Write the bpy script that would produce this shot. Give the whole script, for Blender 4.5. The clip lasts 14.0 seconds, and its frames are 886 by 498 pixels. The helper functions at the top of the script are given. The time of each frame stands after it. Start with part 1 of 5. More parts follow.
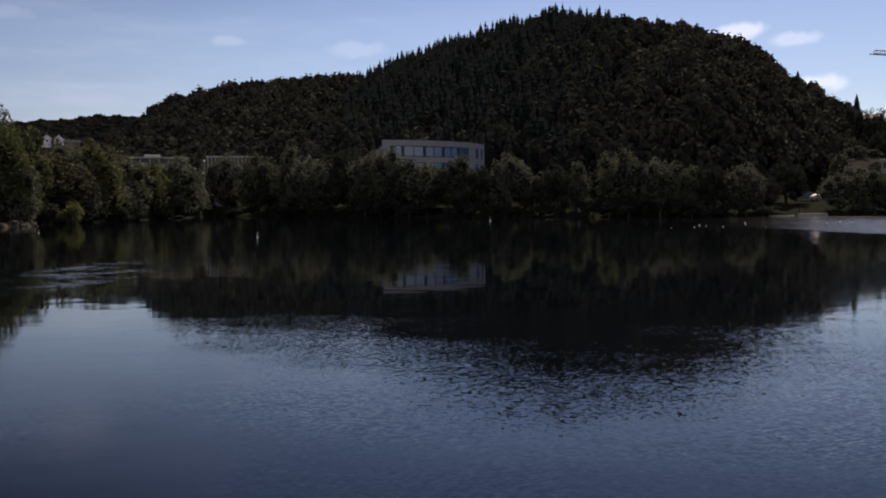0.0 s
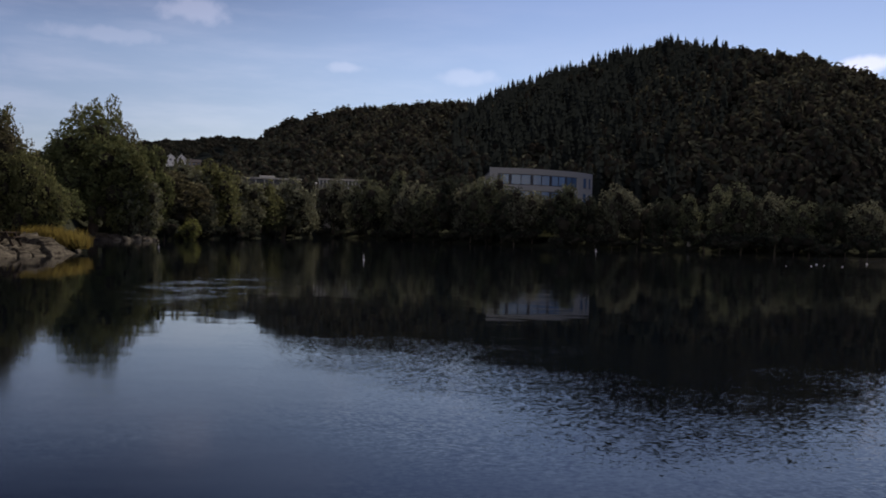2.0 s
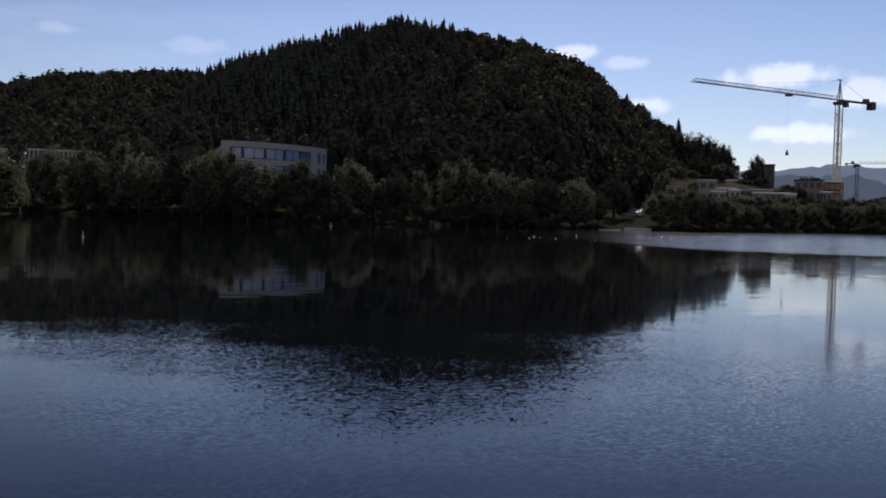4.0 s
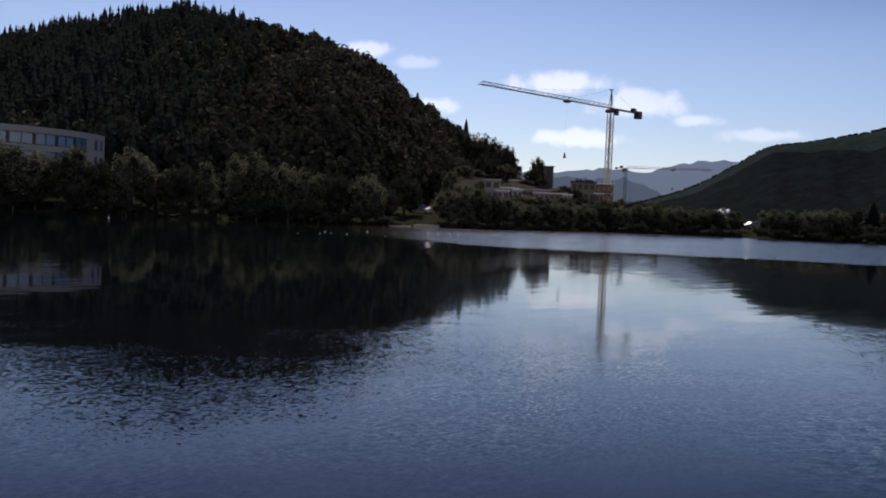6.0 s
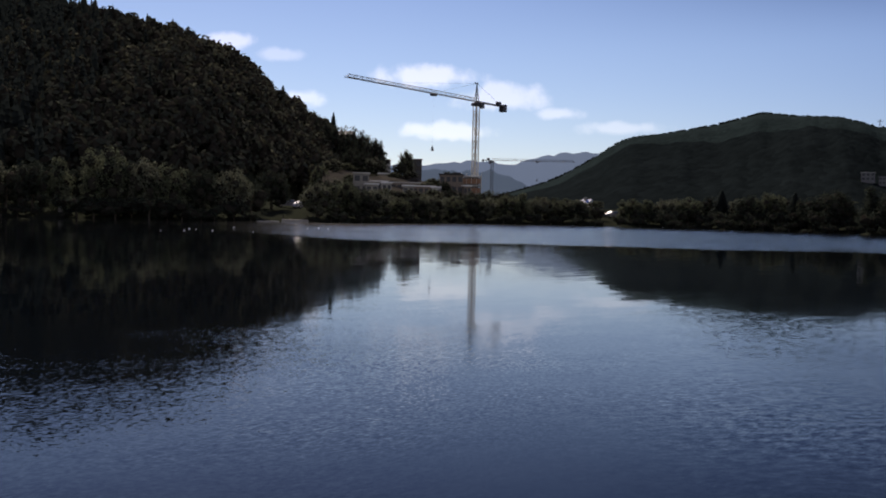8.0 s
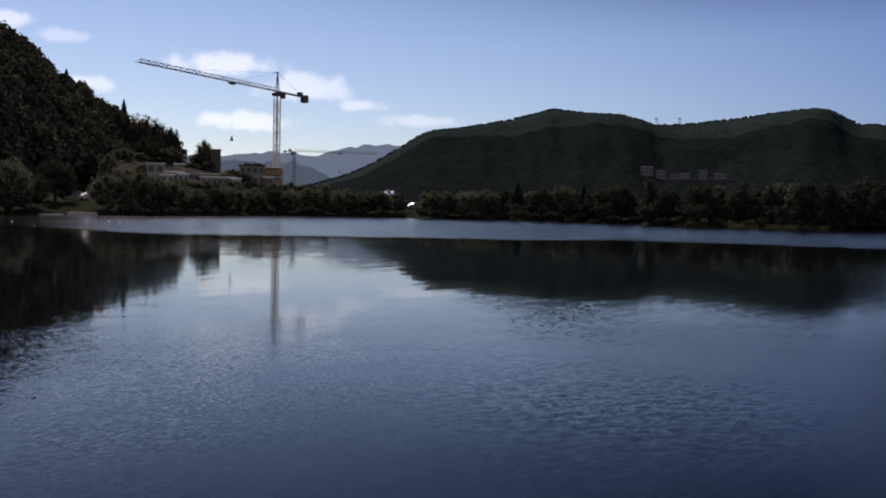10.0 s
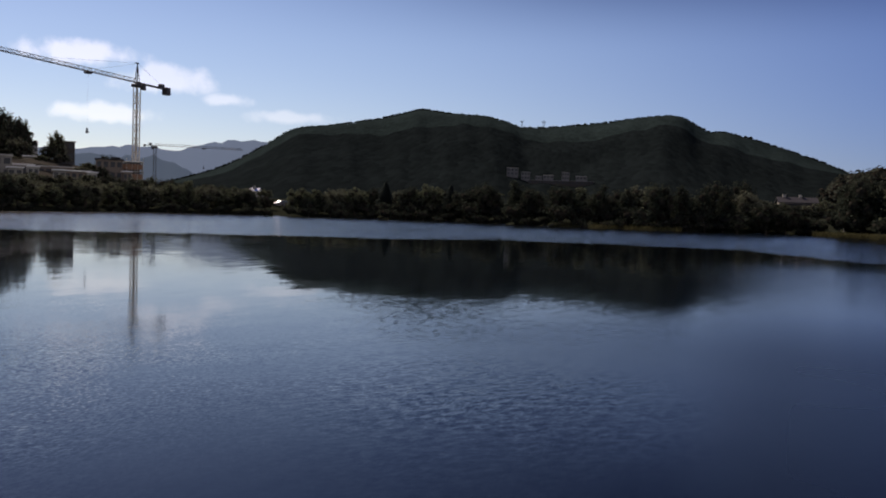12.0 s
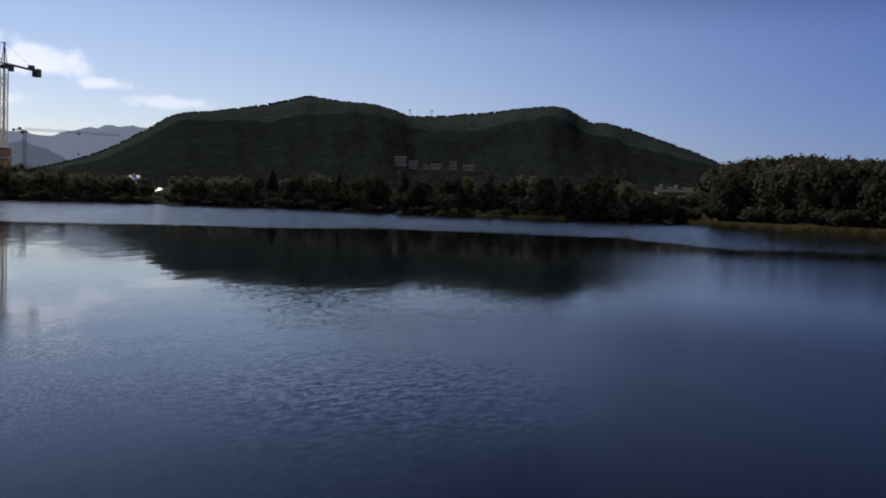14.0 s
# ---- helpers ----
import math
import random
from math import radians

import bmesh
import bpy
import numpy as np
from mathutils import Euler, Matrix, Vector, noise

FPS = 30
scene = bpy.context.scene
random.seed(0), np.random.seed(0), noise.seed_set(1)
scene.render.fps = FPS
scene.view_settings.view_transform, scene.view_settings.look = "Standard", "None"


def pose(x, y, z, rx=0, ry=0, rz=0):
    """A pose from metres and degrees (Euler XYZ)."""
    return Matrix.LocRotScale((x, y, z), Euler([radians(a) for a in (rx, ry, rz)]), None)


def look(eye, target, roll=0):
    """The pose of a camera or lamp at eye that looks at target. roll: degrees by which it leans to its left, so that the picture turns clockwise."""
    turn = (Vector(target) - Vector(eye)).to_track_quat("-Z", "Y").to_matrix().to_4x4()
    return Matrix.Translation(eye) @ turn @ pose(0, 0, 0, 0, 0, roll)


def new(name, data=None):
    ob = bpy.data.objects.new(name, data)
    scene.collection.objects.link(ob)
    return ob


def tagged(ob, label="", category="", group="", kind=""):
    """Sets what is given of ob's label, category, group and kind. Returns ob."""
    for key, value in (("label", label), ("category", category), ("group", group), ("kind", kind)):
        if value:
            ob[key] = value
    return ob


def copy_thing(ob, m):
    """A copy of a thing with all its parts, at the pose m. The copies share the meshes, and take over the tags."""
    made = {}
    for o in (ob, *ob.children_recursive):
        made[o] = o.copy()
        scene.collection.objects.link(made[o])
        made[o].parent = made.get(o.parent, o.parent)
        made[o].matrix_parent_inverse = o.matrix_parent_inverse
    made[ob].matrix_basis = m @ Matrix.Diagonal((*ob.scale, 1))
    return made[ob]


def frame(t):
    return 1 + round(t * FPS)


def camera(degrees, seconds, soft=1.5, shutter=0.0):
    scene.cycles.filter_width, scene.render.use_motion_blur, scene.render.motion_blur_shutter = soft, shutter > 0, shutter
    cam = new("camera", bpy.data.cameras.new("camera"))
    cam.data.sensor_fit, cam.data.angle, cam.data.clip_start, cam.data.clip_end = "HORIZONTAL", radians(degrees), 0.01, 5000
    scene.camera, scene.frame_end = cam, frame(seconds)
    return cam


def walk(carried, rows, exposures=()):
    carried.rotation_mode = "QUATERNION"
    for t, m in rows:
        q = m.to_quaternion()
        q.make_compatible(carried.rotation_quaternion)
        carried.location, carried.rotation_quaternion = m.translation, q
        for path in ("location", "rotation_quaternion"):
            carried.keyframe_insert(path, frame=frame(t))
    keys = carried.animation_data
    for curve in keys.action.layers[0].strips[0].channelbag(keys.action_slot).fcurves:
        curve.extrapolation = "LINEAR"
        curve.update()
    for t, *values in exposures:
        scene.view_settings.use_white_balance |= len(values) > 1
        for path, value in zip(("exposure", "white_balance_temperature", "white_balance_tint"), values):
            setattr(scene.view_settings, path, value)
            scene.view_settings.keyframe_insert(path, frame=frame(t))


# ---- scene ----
EYE = (0.0, 0.0, 2.2)


def aim(yaw, pitch, roll):
    """The pose of the standing camera; yaw to the left, pitch up."""
    a, b = radians(yaw), radians(pitch)
    way = Vector((-math.sin(a) * math.cos(b), math.cos(a) * math.cos(b), math.sin(b)))
    return look(EYE, Vector(EYE) + way * 100, roll)


cam = camera(53.16, 14.0, soft=1.9)
TURNS = [  # seconds, yaw, pitch, roll
    (0.0, -0.23, -2.86, -0.58),
    (0.5, 2.95, -2.43, -0.65),
    (1.0, 7.33, -2.36, -0.67),
    (1.5, 10.26, -1.33, -0.41),
    (2.0, 6.50, -1.15, 1.42),
    (2.5, 1.08, -1.37, 1.62),
    (3.0, -2.33, -1.42, 1.58),
    (3.5, -4.75, -2.09, 0.79),
    (4.0, -10.55, -2.37, 1.29),
    (4.2, -12.32, -2.37, 1.76),
    (6.3, -24.85, -2.20, 2.20),
    (6.5, -25.20, -2.16, 2.12),
    (7.0, -27.07, -2.19, 1.74),
    (7.5, -29.96, -2.12, 1.57),
    (8.0, -32.42, -2.41, 1.40),
    (8.5, -36.63, -2.44, 1.46),
    (8.7, -38.14, -2.52, 1.29),
    (11.0, -49.05, -2.48, 1.74),
    (11.5, -51.25, -2.47, 1.83),
    (12.0, -53.60, -2.49, 1.93),
    (12.5, -54.93, -2.52, 1.96),
    (13.0, -55.96, -2.58, 2.01),
    (13.5, -57.71, -2.70, 2.05),
    (14.0, -60.84, -2.97, 2.04),
]
walk(cam, [(t, aim(y, p, r)) for t, y, p, r in TURNS], [(0.0, -0.13, 7350, 28), (1.5, -0.05, 7450, 27), (3.0, -0.03, 6950, 27), (4.0, -0.15, 6950, 27), (6.5, -0.12, 6980, 27), (8.5, -0.12, 7000, 27), (11.0, -0.17, 7250, 28), (12.0, -0.14, 7250, 28), (13.0, -0.08, 7250, 28), (14.0, -0.07, 7350, 28)])

# ---- world and sun ----
SUN_AZ, SUN_EL = -17.0, 37.0          # to the right of the first view, above the crane


def node(tree, kind, **inputs):
    n = tree.nodes.new(kind)
    for key, value in inputs.items():
        n.inputs[key.replace("_", " ")].default_value = value
    return n


def link(tree, a, b):
    tree.links.new(a, b)


def math_node(tree, op, a, b=None, clamp=False):
    n = tree.nodes.new("ShaderNodeMath")
    n.operation, n.use_clamp = op, clamp
    for i, v in enumerate((a, b)):
        if v is None:
            continue
        if isinstance(v, (int, float)):
            n.inputs[i].default_value = v
        else:
            tree.links.new(v, n.inputs[i])
    return n.outputs[0]


def smooth(tree, value, lo, hi):
    n = tree.nodes.new("ShaderNodeMapRange")
    n.interpolation_type = "SMOOTHSTEP"
    n.inputs["From Min"].default_value, n.inputs["From Max"].default_value = lo, hi
    tree.links.new(value, n.inputs["Value"])
    return n.outputs["Result"]


world = bpy.data.worlds.new("sky")
scene.world = world
world.use_nodes = True
wt = world.node_tree
wt.nodes.clear()
sky = wt.nodes.new("ShaderNodeTexSky")
sky.sky_type, sky.sun_disc = "NISHITA", False
sky.sun_elevation, sky.sun_rotation = radians(SUN_EL), radians(-SUN_AZ)
sky.air_density, sky.dust_density, sky.ozone_density = 1.0, 0.1, 5.0
where = wt.nodes.new("ShaderNodeTexCoord").outputs["Generated"]
parts3 = wt.nodes.new("ShaderNodeSeparateXYZ")
link(wt, where, parts3.inputs[0])
azim = math_node(wt, "MULTIPLY", math_node(wt, "ARCTAN2", math_node(wt, "MULTIPLY", parts3.outputs[0], -1.0), parts3.outputs[1]), 57.29578)
elev = math_node(wt, "MULTIPLY", math_node(wt, "ARCSINE", parts3.outputs[2]), 57.29578)
puff = node(wt, "ShaderNodeTexNoise", Scale=40.0, Detail=8.0, Roughness=0.52)
link(wt, where, puff.inputs["Vector"])
wisp = node(wt, "ShaderNodeTexNoise", Scale=7.0, Detail=6.0, Roughness=0.6)
stretch = wt.nodes.new("ShaderNodeMapping")
stretch.inputs["Scale"].default_value = (1.0, 1.0, 5.5)
link(wt, where, stretch.inputs["Vector"])
link(wt, stretch.outputs[0], wisp.inputs["Vector"])
CLOUDS = [  # azimuth, elevation, half width, half height, density
    (-31.1, 8.55, 2.9, 0.68, 1.0), (-36.2, 7.4, 2.6, 0.85, 0.8), (-32.6, 5.2, 2.7, 0.55, 0.75), (-39.8, 6.4, 1.4, 0.4, 0.65),
    (-43.6, 5.55, 2.4, 0.4, 0.5), (-18.6, 10.2, 1.5, 0.55, 0.9), (-21.6, 9.6, 1.5, 0.4, 0.5), (-23.4, 7.0, 1.1, 0.5, 0.7),
    (22.4, 13.1, 2.2, 0.8, 0.33), (12.8, 10.2, 1.3, 0.4, 0.28), (5.2, 9.9, 1.8, 0.5, 0.25), (37.0, 8.9, 3.5, 0.8, 0.25), (27.5, 11.2, 3.4, 0.5, 0.2),
]
cover = None
for az, el, half_w, half_h, dense in CLOUDS:
    dx = math_node(wt, "DIVIDE", math_node(wt, "SUBTRACT", azim, az), half_w * 1.45)
    dy = math_node(wt, "DIVIDE", math_node(wt, "SUBTRACT", elev, el), half_h * 1.4)
    far = math_node(wt, "SQRT", math_node(wt, "ADD", math_node(wt, "MULTIPLY", dx, dx), math_node(wt, "MULTIPLY", dy, dy)))
    edge = math_node(wt, "ADD", far, math_node(wt, "MULTIPLY", math_node(wt, "SUBTRACT", puff.outputs["Fac"], 0.5), 1.4))
    one = math_node(wt, "MULTIPLY", smooth(wt, edge, 0.95, 0.3), dense)
    cover = one if cover is None else math_node(wt, "MAXIMUM", cover, one)
thin = math_node(wt, "MULTIPLY", smooth(wt, wisp.outputs["Fac"], 0.36, 0.75), smooth(wt, elev, 30.0, 3.0))
thin = math_node(wt, "MULTIPLY", thin, smooth(wt, azim, -25.0, 30.0))
cover = math_node(wt, "MAXIMUM", cover, math_node(wt, "MULTIPLY", thin, 0.2))
# unseen fill light: cloud-white glow added over the half-sky away from the sun
sky_fill = math_node(wt, "MULTIPLY", smooth(wt, parts3.outputs[1], -0.05, -0.6), math_node(wt, "ADD", 0.5, wisp.outputs["Fac"]))
cover = math_node(wt, "MAXIMUM", cover, math_node(wt, "MULTIPLY", sky_fill, 0.56))
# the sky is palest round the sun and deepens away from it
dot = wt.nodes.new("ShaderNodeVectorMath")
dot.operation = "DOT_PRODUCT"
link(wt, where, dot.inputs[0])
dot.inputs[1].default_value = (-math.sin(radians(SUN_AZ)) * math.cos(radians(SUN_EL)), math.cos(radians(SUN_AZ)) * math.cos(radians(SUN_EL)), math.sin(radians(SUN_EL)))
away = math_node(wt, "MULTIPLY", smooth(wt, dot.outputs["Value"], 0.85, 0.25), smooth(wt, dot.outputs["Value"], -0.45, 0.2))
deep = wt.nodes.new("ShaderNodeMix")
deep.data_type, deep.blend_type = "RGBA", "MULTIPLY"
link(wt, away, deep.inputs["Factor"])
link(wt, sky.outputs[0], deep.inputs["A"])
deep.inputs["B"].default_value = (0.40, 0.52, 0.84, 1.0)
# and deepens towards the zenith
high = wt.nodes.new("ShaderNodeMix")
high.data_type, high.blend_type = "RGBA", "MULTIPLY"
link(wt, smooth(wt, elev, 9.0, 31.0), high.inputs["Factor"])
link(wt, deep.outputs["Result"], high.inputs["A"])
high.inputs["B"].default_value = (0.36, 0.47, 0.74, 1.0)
blend = wt.nodes.new("ShaderNodeMix")
blend.data_type = "RGBA"
link(wt, cover, blend.inputs["Factor"])
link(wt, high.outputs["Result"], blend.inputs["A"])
white = wt.nodes.new("ShaderNodeMix")
white.data_type, white.blend_type = "RGBA", "ADD"
white.inputs["Factor"].default_value = 1.0
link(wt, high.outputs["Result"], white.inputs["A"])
white.inputs["B"].default_value = (4.1, 3.6, 2.75, 1.0)
link(wt, white.outputs["Result"], blend.inputs["B"])
# deepest blue high up, away from the sun: added to darken the water's reflection
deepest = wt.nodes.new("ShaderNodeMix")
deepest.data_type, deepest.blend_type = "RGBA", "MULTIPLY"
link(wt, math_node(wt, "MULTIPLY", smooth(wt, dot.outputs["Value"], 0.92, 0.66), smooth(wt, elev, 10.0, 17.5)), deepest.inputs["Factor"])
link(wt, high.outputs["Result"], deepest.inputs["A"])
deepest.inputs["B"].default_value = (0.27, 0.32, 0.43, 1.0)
# thin grey haze over the left of the lake
haze = wt.nodes.new("ShaderNodeMix")
haze.data_type, haze.blend_type = "RGBA", "MULTIPLY"
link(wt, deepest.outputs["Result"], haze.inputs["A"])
link(wt, smooth(wt, azim, -2.0, 36.0), haze.inputs["Factor"])
haze.inputs["B"].default_value = (1.03, 0.95, 0.85, 1.0)
link(wt, haze.outputs["Result"], blend.inputs["A"])
back = node(wt, "ShaderNodeBackground", Strength=0.1)
link(wt, blend.outputs["Result"], back.inputs["Color"])
link(wt, back.outputs[0], wt.nodes.new("ShaderNodeOutputWorld").inputs[0])

sun_data = bpy.data.lights.new("sun", "SUN")
sun_data.energy, sun_data.angle, sun_data.color = 4.6, radians(0.55), (1.0, 0.96, 0.86)
sun = new("sun", sun_data)
_a, _e = radians(SUN_AZ), radians(SUN_EL)
sun.matrix_world = look(Vector((-math.sin(_a) * math.cos(_e), math.cos(_a) * math.cos(_e), math.sin(_e))) * 900, (0, 0, 0))

# ---- materials ----


def surface(name, colour, rough=0.8, metal=0.0, spread=0.25, grain=8.0, stain=0.6, bump=0.0, by="island", leafy=0.0, step=0.02):
    """A procedural material: a base colour varied piece by piece and by noise at two scales, with fine relief."""
    m = bpy.data.materials.new(name)
    m.use_nodes = True
    t = m.node_tree
    t.nodes.clear()
    out = t.nodes.new("ShaderNodeOutputMaterial")
    geo = t.nodes.new("ShaderNodeNewGeometry")
    fine = node(t, "ShaderNodeTexNoise", Scale=grain, Detail=5.0, Roughness=0.6)
    broad = node(t, "ShaderNodeTexNoise", Scale=grain * 0.07, Detail=4.0, Roughness=0.55)
    link(t, geo.outputs["Position"], fine.inputs["Vector"])
    link(t, geo.outputs["Position"], broad.inputs["Vector"])
    if by == "object":
        lot = t.nodes.new("ShaderNodeObjectInfo").outputs["Random"]
    elif by == "tint":
        lot = t.nodes.new("ShaderNodeAttribute")
        lot.attribute_name = "tint"
        lot = lot.outputs["Fac"]
    else:
        lot = geo.outputs["Random Per Island"]
    # brightness factor round 1
    v = math_node(t, "ADD", math_node(t, "MULTIPLY", math_node(t, "SUBTRACT", fine.outputs["Fac"], 0.5), spread * 1.2),
                  math_node(t, "MULTIPLY", math_node(t, "SUBTRACT", broad.outputs["Fac"], 0.5), spread * 2.0 * stain))
    v = math_node(t, "ADD", v, math_node(t, "MULTIPLY", math_node(t, "SUBTRACT", lot, 0.5), spread * 1.4))
    v = math_node(t, "MAXIMUM", math_node(t, "ADD", v, 1.0), 0.15)
    hsv = node(t, "ShaderNodeHueSaturation", Color=(*colour, 1.0))
    link(t, v, hsv.inputs["Value"])
    link(t, math_node(t, "ADD", math_node(t, "MULTIPLY", math_node(t, "SUBTRACT", lot, 0.5), 0.02 if leafy else 0.012), 0.5), hsv.inputs["Hue"])
    bsdf = node(t, "ShaderNodeBsdfPrincipled", Roughness=rough, Metallic=metal)
    link(t, hsv.outputs[0], bsdf.inputs["Base Color"])
    if leafy or rough > 0.7:
        bsdf.inputs["Specular IOR Level"].default_value = 0.0
    if bump:
        b = node(t, "ShaderNodeBump", Strength=bump, Distance=step)
        link(t, fine.outputs["Fac"], b.inputs["Height"])
        link(t, b.outputs[0], bsdf.inputs["Normal"])
    if leafy:
        thru = node(t, "ShaderNodeBsdfTranslucent")
        link(t, hsv.outputs[0], thru.inputs["Color"])
        mix = node(t, "ShaderNodeMixShader", Fac=leafy)
        link(t, bsdf.outputs[0], mix.inputs[1])
        link(t, thru.outputs[0], mix.inputs[2])
        link(t, mix.outputs[0], out.inputs[0])
    else:
        link(t, bsdf.outputs[0], out.inputs[0])
    return m


def water_material():
    """Dark lake water: a smooth skin with short ripples, and a lane that the wind has ruffled towards the far shore."""
    m = bpy.data.materials.new("lake_water")
    m.use_nodes = True
    t = m.node_tree
    t.nodes.clear()
    out = t.nodes.new("ShaderNodeOutputMaterial")
    pos = t.nodes.new("ShaderNodeNewGeometry").outputs["Position"]
    xyz = t.nodes.new("ShaderNodeSeparateXYZ")
    link(t, pos, xyz.inputs[0])

    def waves(scale, turn, squeeze, detail=2.0, distortion=0.0):
        mp = t.nodes.new("ShaderNodeMapping")
        mp.inputs["Rotation"].default_value = (0, 0, radians(turn))
        mp.inputs["Scale"].default_value = (squeeze, 1.0, 1.0)
        link(t, pos, mp.inputs["Vector"])
        n = node(t, "ShaderNodeTexNoise", Scale=scale, Detail=detail, Roughness=0.5, Distortion=distortion)
        link(t, mp.outputs[0], n.inputs["Vector"])
        return n.outputs["Fac"]

    def chop(scale, turn, stretch_by, detail=2.0, distortion=0.0):
        """Short waves with crests drawn out along one way: three noises swinging round nought."""
        mp = t.nodes.new("ShaderNodeMapping")
        mp.vector_type = "TEXTURE"
        mp.inputs["Rotation"].default_value = (0, 0, radians(turn))
        mp.inputs["Scale"].default_value = (stretch_by, 1.0, 1.0)
        link(t, pos, mp.inputs["Vector"])
        n = node(t, "ShaderNodeTexNoise", Scale=scale, Detail=detail, Roughness=0.55, Distortion=distortion)
        link(t, mp.outputs[0], n.inputs["Vector"])
        c = t.nodes.new("ShaderNodeSeparateXYZ")
        link(t, n.outputs["Color"], c.inputs[0])
        return [math_node(t, "SUBTRACT", o, 0.5) for o in c.outputs]

    def mul(*values):
        out_value = values[0]
        for v in values[1:]:
            out_value = math_node(t, "MULTIPLY", out_value, v)
        return out_value

    def add(*values):
        out_value = values[0]
        for v in values[1:]:
            out_value = math_node(t, "ADD", out_value, v)
        return out_value

    def about(noise, width):
        """A noise swinging round nought."""
        return mul(math_node(t, "SUBTRACT", noise, 0.5), width)

    gone = math_node(t, "SQRT", add(mul(xyz.outputs[0], xyz.outputs[0]), mul(xyz.outputs[1], xyz.outputs[1])))
    bearing = mul(math_node(t, "ARCTAN2", mul(xyz.outputs[0], -1.0), xyz.outputs[1]), 57.29578)
    # the lane that the wind ruffles along the far shore
    edge = math_node(t, "SUBTRACT", gone, add(mul(smooth(t, bearing, -28.0, -10.0), 38.0), mul(smooth(t, bearing, -48.0, -60.0), 6.0), mul(smooth(t, bearing, -70.0, -80.0), -12.0)))
    edge = add(edge, about(waves(0.035, 40, 0.4, 3.0), 16.0), about(waves(0.3, 0, 0.5, 2.0), 5.0))
    streak = smooth(t, waves(0.11, 62, 0.16, 4.0), 0.42, 0.60)
    lane = mul(smooth(t, edge, 61.0, 67.0), smooth(t, bearing, -15.5, -27.0), add(0.4, mul(smooth(t, bearing, -84.0, -74.0), 0.6)), add(0.78, mul(streak, 0.22)))
    lane = mul(lane, add(0.85, mul(smooth(t, waves(0.35, 15, 0.8, 3.0), 0.36, 0.64), 0.25)))
    broken = mul(smooth(t, bearing, -79.0, -71.0), smooth(t, bearing, -50.0, -57.0), smooth(t, gone, 100.0, 60.0))
    lane = mul(lane, math_node(t, "SUBTRACT", 1.0, mul(broken, 0.6, math_node(t, "SUBTRACT", 1.0, smooth(t, waves(0.4, 62, 0.25, 4.0), 0.42, 0.62)))))
    # small ripples off the near bank, in patches
    patch_b = smooth(t, waves(0.09, -35, 0.8, 2.0), 0.36, 0.56)
    ragged = add(gone, about(waves(0.35, 10, 0.7, 4.0), 9.0), mul(smooth(t, bearing, -36.0, -54.0), -3.0))
    ring = mul(smooth(t, ragged, 22.0, 12.0), add(0.45, mul(smooth(t, gone, 6.0, 10.5), 0.55)))
    side = add(bearing, mul(math_node(t, "SUBTRACT", gone, 14.0), -0.5), about(waves(0.3, 0, 1.0, 3.0), 10.0))
    window = add(0.15, mul(smooth(t, side, 22.0, 8.0), smooth(t, bearing, -76.0, -60.0), 0.85))
    gusts = add(0.45, mul(smooth(t, waves(0.28, 0, 0.8, 3.0), 0.38, 0.62), 0.55))
    # a fading wake on the calm left side
    wx = mul(add(xyz.outputs[0], 12.0), 0.3)
    wy = mul(math_node(t, "SUBTRACT", xyz.outputs[1], 32.0), 0.085)
    stirred = smooth(t, add(mul(wx, wx), mul(wy, wy)), 1.0, 0.25)
    wake = mul(stirred, smooth(t, waves(0.9, -20, 0.4, 3.0), 0.40, 0.60))
    calmer = math_node(t, "SUBTRACT", 1.0, mul(smooth(t, bearing, -26.0, -36.0), smooth(t, bearing, -52.0, -42.0), 0.4))
    amount = math_node(t, "MAXIMUM", mul(ring, window, gusts, calmer), mul(wake, 0.95))
    small, cross_a, cross_b, swell = chop(30.0, 15, 1.8, 2.0, 0.3), chop(32.0, 8, 3.5, 1.0), chop(34.0, -48, 3.5, 1.0), chop(2.2, 10, 2.5, 3.0)
    mask_a, mask_b = smooth(t, waves(0.4, 0, 1.0), 0.40, 0.62), smooth(t, waves(0.36, 70, 1.0), 0.40, 0.62)
    crisp = chop(21.0, 0, 1.6, 2.0)
    long = chop(11.0, -20, 2.0, 2.0, 0.3)
    long_part, short_part = mul(smooth(t, bearing, -34.0, -52.0), 0.8), math_node(t, "SUBTRACT", 1.0, mul(smooth(t, bearing, -34.0, -52.0), 0.6))
    lean = []
    for k, (wa, wb) in enumerate(((0.06, 0.14), (0.18, 0.13))):
        s_k = add(mul(add(mul(small[k], short_part), mul(long[k], long_part)), 0.215), mul(cross_a[k], mask_a, wa), mul(cross_b[k], mask_b, wb))
        lean.append(add(mul(s_k, amount), mul(crisp[k], lane, 1.0), mul(swell[k], add(0.014, mul(smooth(t, gone, 25.0, 60.0), 0.022), mul(stirred, 0.035)))))
    tilt = t.nodes.new("ShaderNodeCombineXYZ")
    for k in (0, 1):
        link(t, lean[k], tilt.inputs[k])
    tilt.inputs[2].default_value = 1.0
    upright = t.nodes.new("ShaderNodeVectorMath")
    upright.operation = "NORMALIZE"
    link(t, tilt.outputs[0], upright.inputs[0])
    bsdf = node(t, "ShaderNodeBsdfPrincipled", IOR=1.295)
    bsdf.inputs["Base Color"].default_value = (0.0015, 0.003, 0.005, 1.0)
